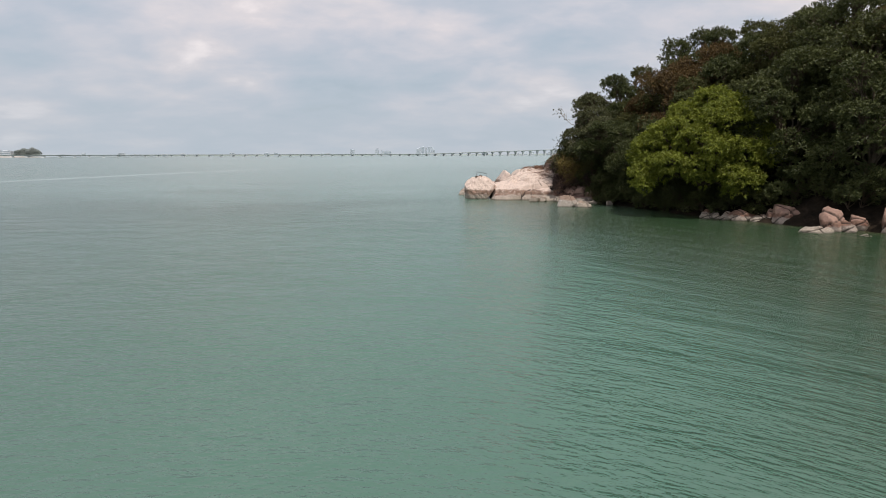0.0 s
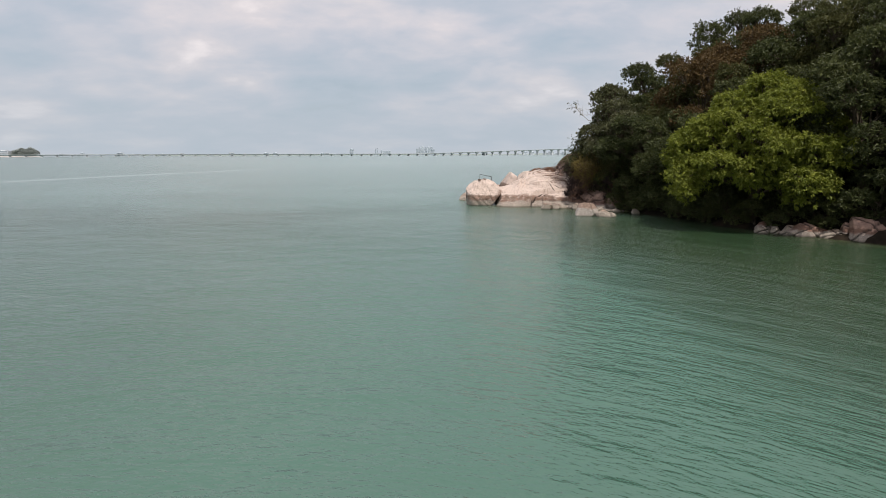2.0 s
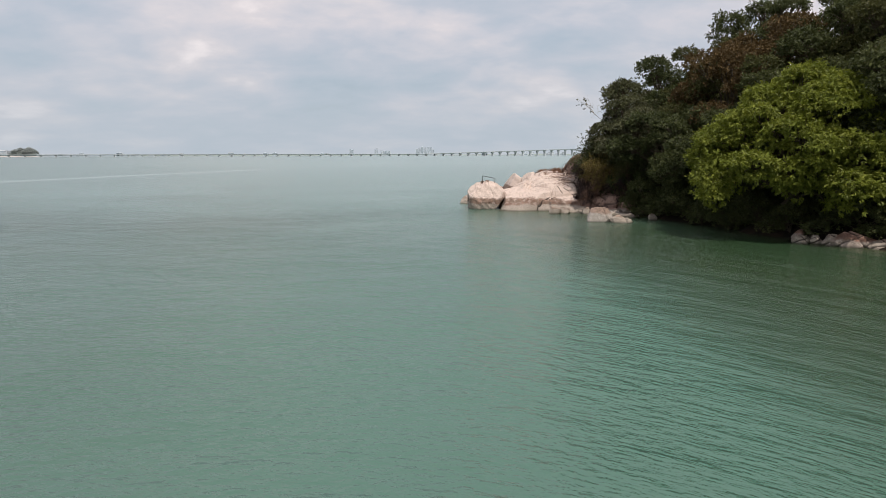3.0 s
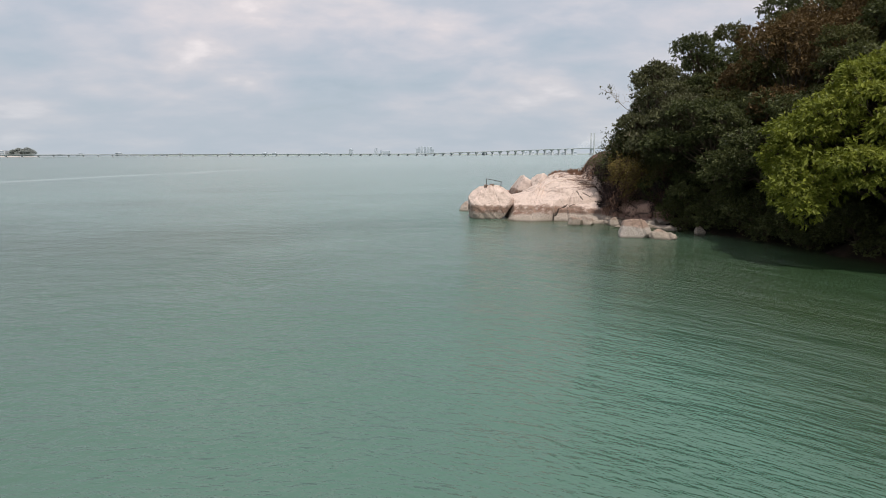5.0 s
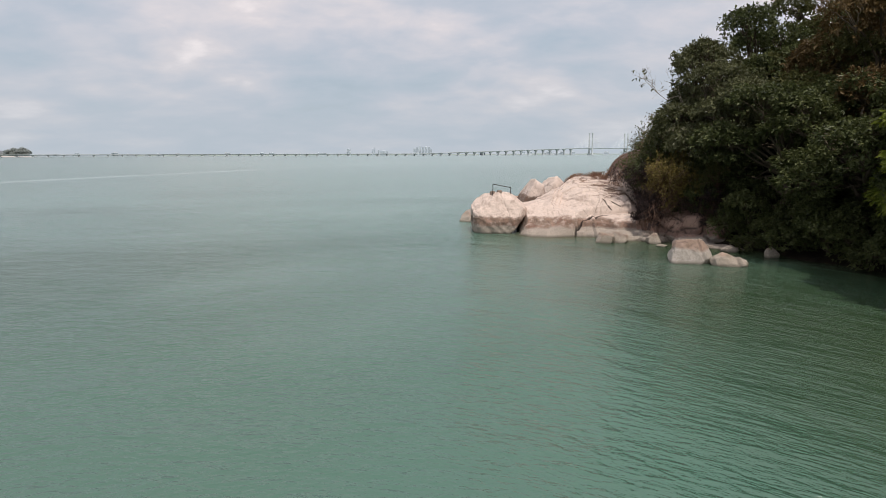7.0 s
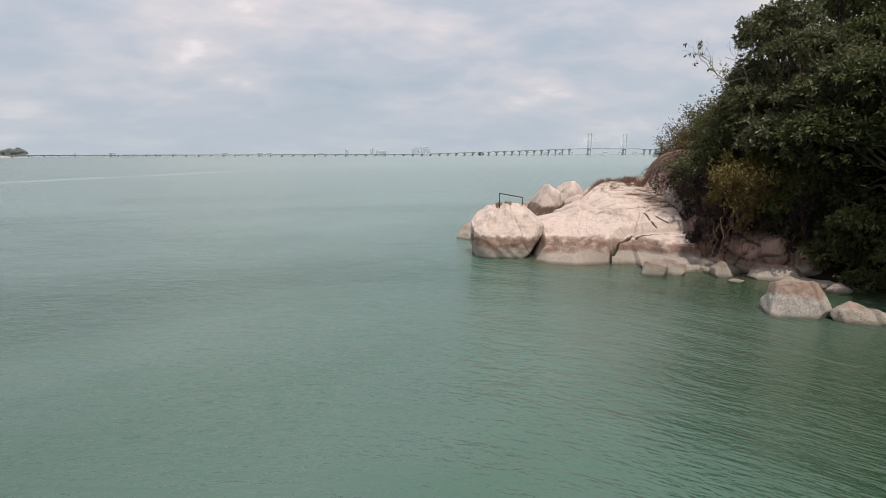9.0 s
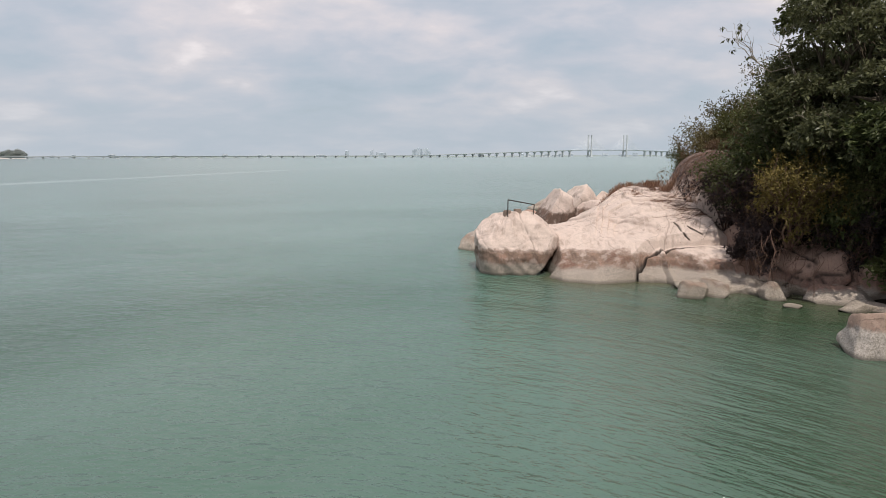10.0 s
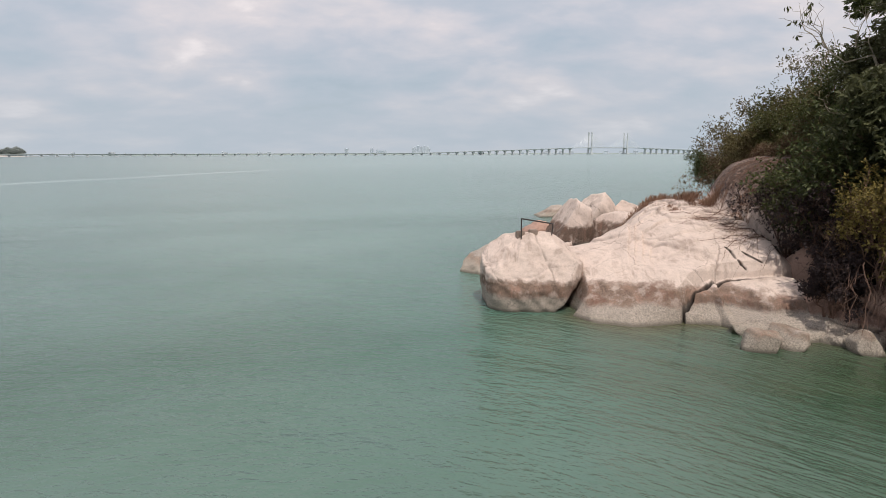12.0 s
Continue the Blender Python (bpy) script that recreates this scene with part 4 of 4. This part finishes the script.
def spray(rng, a, b, r0, depth=3, fork=4):
    """A bare branch from a to b that forks into ever thinner twigs; also gives the tips."""
    pts = bent(rng, a, b, 5, 0.22)
    pieces, tips = [tube(pts, np.linspace(r0, r0 * 0.45, len(pts)), 5)], [pts[-1]]
    if depth:
        length = np.linalg.norm(np.array(b) - np.array(a))
        for k in range(fork):
            p = np.array(pts[rng.integers(2, len(pts))])
            d = (np.array(b) - np.array(a)) / length + rng.normal(0, 0.55, 3)
            q, e = spray(rng, p, p + d / np.linalg.norm(d) * length * rng.uniform(0.35, 0.6), r0 * 0.5, depth - 1, fork)
            pieces += q
            tips += e
    return pieces, tips


rng = np.random.default_rng(404)
here = np.array(corner.location)
for a, b, r0, leafy in (((17.8, 76.4, 6.6), (15.7, 76.4, 7.6), 0.03, 0), ((18.0, 77.0, 8.4), (15.7, 77.7, 10.4), 0.04, 1), ((18.0, 72.6, 4.6), (16.6, 72.2, 6.6), 0.05, 0), ((18.0, 77.0, 9.0), (16.4, 77.4, 10.9), 0.03, 0)):
    pieces, tips = spray(rng, np.array(a) - here, np.array(b) - here, r0, 2, 4)
    part("branch", mesh_of("branch", *joined(pieces), BARK_PALE), corner, "pale bare branch")
    if leafy:
        tips = np.array(tips[: len(tips) // 2])
        part("foliage", mesh_of("foliage", *leaves(rng, tips, np.tile((-0.3, 0, -0.9), (len(tips), 1)), 0.22, 4, 0.8), LEAF_OLIVE, False), corner, "few drooping leaves")
# understorey along the foot of the hill
plant(tree("shrub", "dark leafy shrub at the foot of the trees", "shrub", 21, 3.2, 1.9, 0.0, 16, 0.8, 0.22, 9.0, LEAF_DARK, width=0.45),
      [(18.6, 71.6, 0, 1.0, 1.2), (19.4, 69.5, 40, 1.0, 1.0), (20.4, 66.3, 80, 1.0, 1.0), (21.4, 62.8, 120, 1.0, 1.0), (22.2, 60.0, 160, 1.0, 1.0), (23.2, 57.0, 200, 1.0, 1.0), (26.2, 53.0, 240, 1.1, 1.0), (29.8, 48.6, 280, 1.1, 1.0), (32.0, 45.2, 320, 1.1, 1.0), (35.5, 41.5, 0, 1.2, 1.0), (38.5, 38.0, 60, 1.2, 1.0), (17.8, 74.5, 90, 1.0, 1.4), (18.9, 77.5, 10, 1.1, 1.2),
       (23.4, 56.6, 15, 0.9, 0.8), (24.2, 54.6, 55, 0.9, 0.8), (25.5, 53.0, 95, 0.9, 0.75), (27.0, 51.4, 135, 0.9, 0.8), (28.4, 50.0, 175, 0.9, 0.8), (30.6, 47.4, 215, 0.9, 0.8), (32.6, 44.6, 255, 1.0, 0.8), (22.6, 59.0, 295, 0.9, 0.8), (21.6, 62.0, 335, 0.9, 0.8), (21.0, 64.6, 20, 0.9, 0.8), (19.6, 68.0, 60, 0.9, 0.8)],
      "shrubs of the shore")
SCRUB = ((15.2, 72.3, 2.2, 2.6, 1.4, 31, LEAF_YELLOW, "yellowing shrub growing out of the rock"),
         (31.0, 119.0, 1.4, 3.4, 2.4, 33, LEAF_DARK, "dark green shrub on the far shore of the island"), (34.5, 117.0, 2.6, 4.0, 2.8, 47, LEAF_OLIVE, "olive shrub on the far shore of the island"),
         (24.8, 103.5, 2.0, 3.6, 2.2, 32, LEAF_DRY, "dry brown shrub behind the rock mound"), (27.4, 104.0, 2.6, 4.4, 2.6, 36, LEAF_SCRUB, "dusty olive scrub behind the rock mound"), (22.8, 97.0, 2.0, 3.6, 2.0, 34, LEAF_DRY, "dry brown shrub behind the rock mound"),
         (23.8, 95.5, 2.8, 4.4, 2.4, 35, LEAF_SCRUB, "dusty olive scrub behind the rock mound"), (25.4, 94.5, 3.8, 5.0, 2.6, 37, LEAF_OLIVE, "dusty olive scrub behind the rock mound"), (27.4, 95.5, 5.0, 5.6, 2.8, 48, LEAF_SCRUB, "dusty olive scrub behind the rock mound"),
         (17.6, 83.6, 5.0, 1.3, 1.2, 49, LEAF_DRY, "dry brown shrub on the rock mound"), (19.0, 83.4, 5.2, 1.7, 1.4, 50, LEAF_SCRUB, "dusty olive scrub on the rock mound"), (20.4, 83.6, 5.2, 2.6, 1.7, 51, LEAF_OLIVE, "dusty olive scrub on the rock mound"),
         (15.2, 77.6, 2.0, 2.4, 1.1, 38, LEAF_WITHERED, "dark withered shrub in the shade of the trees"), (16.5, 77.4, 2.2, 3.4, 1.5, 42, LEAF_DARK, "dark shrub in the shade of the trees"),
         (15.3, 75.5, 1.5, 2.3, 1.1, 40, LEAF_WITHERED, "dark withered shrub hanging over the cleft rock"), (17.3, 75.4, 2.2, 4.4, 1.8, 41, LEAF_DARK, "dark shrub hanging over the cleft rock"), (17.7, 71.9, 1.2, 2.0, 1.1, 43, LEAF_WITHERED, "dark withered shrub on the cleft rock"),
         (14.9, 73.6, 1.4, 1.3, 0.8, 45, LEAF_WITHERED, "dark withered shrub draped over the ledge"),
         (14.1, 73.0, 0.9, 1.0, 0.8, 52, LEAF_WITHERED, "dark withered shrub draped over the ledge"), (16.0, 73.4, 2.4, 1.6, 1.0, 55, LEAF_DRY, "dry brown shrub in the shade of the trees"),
         (17.9, 71.6, 2.4, 2.6, 1.0, 46, LEAF_OLIVE, "olive green leafy shrub hanging from the trees"),
         (20.4, 81.6, 5.6, 4.2, 1.9, 39, LEAF_DARK, "dark green scrub on the rock mound"))


def scrub(at, tall, spread, seed, mat, label):
    """A shrub of several forking stems with leaves at the twig tips."""
    rng = np.random.default_rng(seed)
    root = thing("shrub", at, label, "shrub", "scrub on the rocks")
    tips = []
    for k in range(8):
        q, lean = k * 2.4 + seed, rng.uniform(0.25, 1.0)
        end = (math.cos(q) * spread * lean, math.sin(q) * spread * lean, tall * rng.uniform(0.5, 0.85) * (1.15 - 0.35 * lean))
        pieces, e = spray(rng, (rng.normal(0, 0.1), rng.normal(0, 0.1), -0.3), end, 0.035, 3, 4)
        part("stem", mesh_of("stem", *joined(pieces), TWIG_DRY), root)
        tips += e
    tips = np.array(tips)
    dead = mat is LEAF_DRY
    tips = tips[rng.random(len(tips)) < (0.55 if dead else 0.9)]
    reps = 3 if dead else 9 if at[1] > 90 else 4 if tall > 3.2 else 3
    tips = np.repeat(tips, reps, 0) + rng.normal(0, 0.07 * tall, (len(tips) * reps, 3))
    out = tips - np.array((0, 0, tall * 0.3))
    out = out / (np.linalg.norm(out, axis=1, keepdims=True) + 1e-6)
    part("foliage", mesh_of("foliage", *leaves(rng, tips, out, (0.10 if dead else 0.13) * (1.5 if tall > 3.2 else 1.0), 3, 0.3, 0.45), mat, False), root)
    return root


for bx, by, bz, tall, spread, seed, mat, label in SCRUB:
    scrub((bx, by, bz), tall, spread, seed, mat, label)


# ---- dead creepers and dry grass on the rock ----
def creepers():
    rng = np.random.default_rng(9)
    pieces = []
    for k in range(560):
        x, y = rng.uniform(13.2, 17.8), rng.uniform(77.2, 82.0)
        way = math.atan2(-0.42, -0.9) + rng.normal(0, 0.38)
        pts, step = [], rng.uniform(0.2, 0.34)
        last = None
        for i in range(rng.integers(5, 11)):
            z = float(slab(np.array(x), np.array(y)))
            if last is not None and abs(z - last) > 0.4:
                break
            last = z
            pts.append((x, y, float(slab(np.array(x), np.array(y))) + 0.01 + 0.05 * abs(math.sin(i * 1.3 + k))))
            way += rng.normal(0, 0.16)
            x, y = x + step * math.cos(way), y + step * math.sin(way)
        if len(pts) < 3:
            continue
        r = rng.choice([0.006, 0.009, 0.018], p=[0.6, 0.3, 0.1])
        pieces.append(tube(pts, np.linspace(r, r * 0.4, len(pts)), 4))
    ob = new("dry_creeper", mesh_of("dry_creeper", *joined(pieces), TWIG_DRY))
    return tagged(ob, "mat of dead brown creeper stems over the rock", "dead creeper", kind="stuff")


def grass(name, spots, seed, label):
    rng = np.random.default_rng(seed)
    vs = []
    for x, y, r, tall, n in spots:
        for k in range(n):
            px, py = x + rng.normal(0, r * 0.5), y + rng.normal(0, r * 0.5)
            pz = float(slab(np.array(px), np.array(py))) - 0.03
            a, lean, h = rng.uniform(0, 6.28), rng.uniform(0.1, 0.6), tall * rng.uniform(0.5, 1.1)
            w = np.array((math.sin(a), -math.cos(a), 0)) * 0.007
            d = np.array((math.cos(a) * lean, math.sin(a) * lean, 0)) * h
            p = np.array((px, py, pz))
            vs += [p - w, p + w, p + d * 0.4 + np.array((0, 0, h * 0.62)) + w * 0.7, p + d + np.array((0, 0, h))]
    i = np.arange(len(vs) // 4)[:, None] * 4
    f = np.concatenate([i + np.array((0, 1, 2)), i + np.array((0, 2, 3))], 1).reshape(-1, 3)
    return tagged(new(name, mesh_of(name, np.array(vs), f, LEAF_STRAW, False)), label, "grass", kind="stuff")


def roots():
    rng = np.random.default_rng(21)
    pieces = []
    for k in range(90):
        x, y, z = rng.uniform(14.0, 18.2), rng.uniform(71.4, 73.6), rng.uniform(1.6, 3.2)
        end = (x - rng.uniform(0.2, 1.2), y - rng.uniform(0.5, 1.2), max(0.2, z - rng.uniform(0.8, 2.2)))
        pts = bent(rng, (x, y, z), end, 6, 0.25)
        r = rng.choice([0.008, 0.014, 0.025], p=[0.6, 0.3, 0.1])
        pieces.append(tube(pts, np.linspace(r, r * 0.4, len(pts)), 4))
    return tagged(new("dry_roots", mesh_of("dry_roots", *joined(pieces), TWIG_DRY)), "tangle of dead roots and twigs over the shaded rocks", "dead roots", kind="stuff")


creepers()
roots()
grass("dry_grass", [(10.9, 82.4, 0.5, 0.3, 300), (11.8, 83.0, 0.6, 0.4, 360), (12.7, 83.6, 0.6, 0.45, 380), (13.2, 82.9, 0.5, 0.5, 360), (12.6, 81.2, 0.3, 0.24, 200), (13.6, 81.3, 0.4, 0.4, 420), (11.5, 80.6, 0.3, 0.18, 150), (14.2, 79.5, 0.5, 0.3, 300), (12.2, 79.2, 0.5, 0.12, 200), (10.2, 83.4, 0.6, 0.35, 300)], 3, "tufts of dry brown grass between the rocks")


# ---- iron rail on the boulder ----
def rail():
    root = thing("metal_railing", (4.17, 77.5, 2.62), "bent dark iron pipe rail on concrete stubs", "railing")
    part("post", mesh_of("post", *tube([(0, 0, -0.2), (0, 0, 0.9)], [0.027, 0.027], 8), IRON), root)
    part("top_rail", mesh_of("top_rail", *tube([(0, 0, 0.9), (0.75, 0.4, 0.74), (1.42, 0.7, 0.60)], [0.027] * 3, 8), IRON), root)
    part("post", mesh_of("post", *tube([(1.42, 0.7, 0.60), (1.34, 0.7, -0.3)], [0.027] * 2, 8), IRON), root)
    for x, y, h in ((0.0, 0.30, 0.36), (0.52, 0.30, 0.42), (1.1, 0.5, 0.16)):
        part("stub", bm_mesh("stub", box_bm([(x, y, h / 2 - 0.15, 0.34, 0.3, h + 0.3, 12)], 0.03), CONCRETE), root, "broken concrete stub")


rail()


# ---- the long bridge ----
def bridge():
    root = thing("bridge", (708, 2852, 0), "long low concrete sea bridge with a cable-stayed main span", "bridge")
    way = np.array((0.887, 0.462))
    across = np.array((-way[1], way[0]))
    turn = math.degrees(math.atan2(way[1], way[0]))

    def deck_z(s):
        return max(8.0, 31.5 - 0.028 * max(0.0, abs(s - 112) - 170))
    stations = list(range(-2800, 1201, 40))
    verts, faces = [], []
    for s in stations:
        z = deck_z(s)
        for o, dz in ((-10, 0), (-10, 1.1), (-9.4, 1.1), (-9.4, 0.2), (9.4, 0.2), (9.4, 1.1), (10, 1.1), (10, 0), (6.5, -2.2), (-6.5, -2.2)):
            verts.append((*(way * s + across * o), z + dz))
    for i in range(len(stations) - 1):
        for j in range(10):
            k = (j + 1) % 10
            faces.append((i * 10 + j, i * 10 + k, i * 10 + 10 + k, i * 10 + 10 + j))
    part("deck", mesh_of("deck", verts, faces, CONCRETE_FAR, False), root)
    for s in range(-2760, 1201, 40):
        if -105 < s < 330:
            continue
        z = deck_z(s) - 2.0
        x, y = way * s
        bm = bmesh.new()
        flare = min(7.0, z * 0.5)
        for cz, sx, sy, sz, wide in (((z - flare) / 2 - 1, 3.0, 12, z - flare + 2, 1.0), (z - flare / 2, 3.0, 12, flare, 3.6 if z > 9 else 1.8), (0.7, 8, 17, 2.4, 1.0)):
            made = bmesh.ops.create_cube(bm, size=1)["verts"]
            for v in made:
                if v.co.z > 0:
                    v.co.x *= wide
                    v.co.y *= 1.3 if wide > 1 else 1.0
            bmesh.ops.transform(bm, verts=made, matrix=pose(x, y, cz, 0, 0, turn) @ Matrix.Diagonal((sx, sy, sz, 1)))
        part("pier", bm_mesh("pier", bm, CONCRETE_FAR), root)
    for s in (0, 225):
        for o in (-11, 11):
            x, y = way * s + across * o
            bm = box_bm([(x, y, 50, 4.2, 4.2, 102, turn), (x, y, 14, 6, 6, 34, turn), (x, y, 100, 5.4, 5.4, 5, turn)])
            part("pylon", bm_mesh("pylon", bm, CONCRETE_FAR), root)
        x, y = way * s
        part("crossbeam", bm_mesh("crossbeam", box_bm([(x, y, 27, 4, 20, 5, turn)]), CONCRETE_FAR), root)
        part("footing", bm_mesh("footing", box_bm([(x, y, 2.5, 14, 34, 6, turn)]), CONCRETE_FAR), root)
        for o in (-11, 11):
            for side in (-1, 1):
                for k in range(1, 13):
                    a = way * s + across * o
                    b = way * (s + side * k * 8.6) + across * o * 0.88
                    part("stay_cable", mesh_of("stay_cable", *tube([(a[0], a[1], 44 + k * 4.4), (b[0], b[1], 32)], [0.22, 0.22], 4), CABLE), root)
    return root


bridge()


# ---- the far shore ----
def far_strip(name, pts, height, depth, mat, label):
    """A low uneven strip of land along pts."""
    rng = np.random.default_rng(len(name))
    verts, faces = [], []
    n = 160
    for i in range(n + 1):
        f = i / n
        x, y = pts[0][0] + (pts[1][0] - pts[0][0]) * f, pts[0][1] + (pts[1][1] - pts[0][1]) * f
        h = height * (0.6 + 0.4 * math.sin(i * 0.7) * math.sin(i * 0.23 + 1) + 0.25 * rng.random()) * min(1, 8 * f + 0.1, 8 * (1 - f) + 0.1)
        verts += [(x, y, -1), (x, y + depth * 0.2, h), (x, y + depth, h * 0.8), (x, y + depth * 1.1, -1)]
    for i in range(n):
        for j in range(3):
            faces.append((4 * i + j, 4 * i + j + 1, 4 * i + j + 5, 4 * i + j + 4))
    return tagged(new(name, mesh_of(name, verts, faces, mat)), label, "shore", kind="structure")


def far_point():
    """The wooded spit with a pale sea wall at the bridge's near end."""
    far_strip("backdrop_spit", ((-2500, 2380), (-1560, 2300)), 5, 60, SAND_FAR, "pale sea wall and flat spit")
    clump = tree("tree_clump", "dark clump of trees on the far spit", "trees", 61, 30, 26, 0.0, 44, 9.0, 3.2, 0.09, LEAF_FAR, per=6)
    for k, (dx, size) in enumerate(((0, 1.0), (22, 0.8), (-20, 0.9), (-40, 0.7))):
        m = pose(-1722 + dx, 2452, 3, 0, 0, 70 * k) @ Matrix.Diagonal((size, size, size, 1))
        if k:
            copy_thing(clump, m)
        else:
            first = m
    clump.matrix_basis = first


far_point()
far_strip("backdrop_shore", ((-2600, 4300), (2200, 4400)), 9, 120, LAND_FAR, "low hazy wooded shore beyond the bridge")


def tower(x, y, w, d, h, mat, label, floors, turn=0.0):
    root = thing("building", (x, y, 0), label, "building", "far city")
    bm = box_bm([(0, 0, h / 2, w, d, h, turn), (0, 0, h + 1.5, w * 0.5, d * 0.5, 3, turn)])
    part("wall", bm_mesh("wall", bm, mat), root)
    for k in range(floors):
        z = h * (k + 0.6) / floors
        part("window_band", bm_mesh("window_band", box_bm([(0, -d / 2 - 0.2, z, w * 0.86, 0.5, h / floors * 0.4, 0)]), GLASS_FAR), root)
    return root


rng = np.random.default_rng(77)
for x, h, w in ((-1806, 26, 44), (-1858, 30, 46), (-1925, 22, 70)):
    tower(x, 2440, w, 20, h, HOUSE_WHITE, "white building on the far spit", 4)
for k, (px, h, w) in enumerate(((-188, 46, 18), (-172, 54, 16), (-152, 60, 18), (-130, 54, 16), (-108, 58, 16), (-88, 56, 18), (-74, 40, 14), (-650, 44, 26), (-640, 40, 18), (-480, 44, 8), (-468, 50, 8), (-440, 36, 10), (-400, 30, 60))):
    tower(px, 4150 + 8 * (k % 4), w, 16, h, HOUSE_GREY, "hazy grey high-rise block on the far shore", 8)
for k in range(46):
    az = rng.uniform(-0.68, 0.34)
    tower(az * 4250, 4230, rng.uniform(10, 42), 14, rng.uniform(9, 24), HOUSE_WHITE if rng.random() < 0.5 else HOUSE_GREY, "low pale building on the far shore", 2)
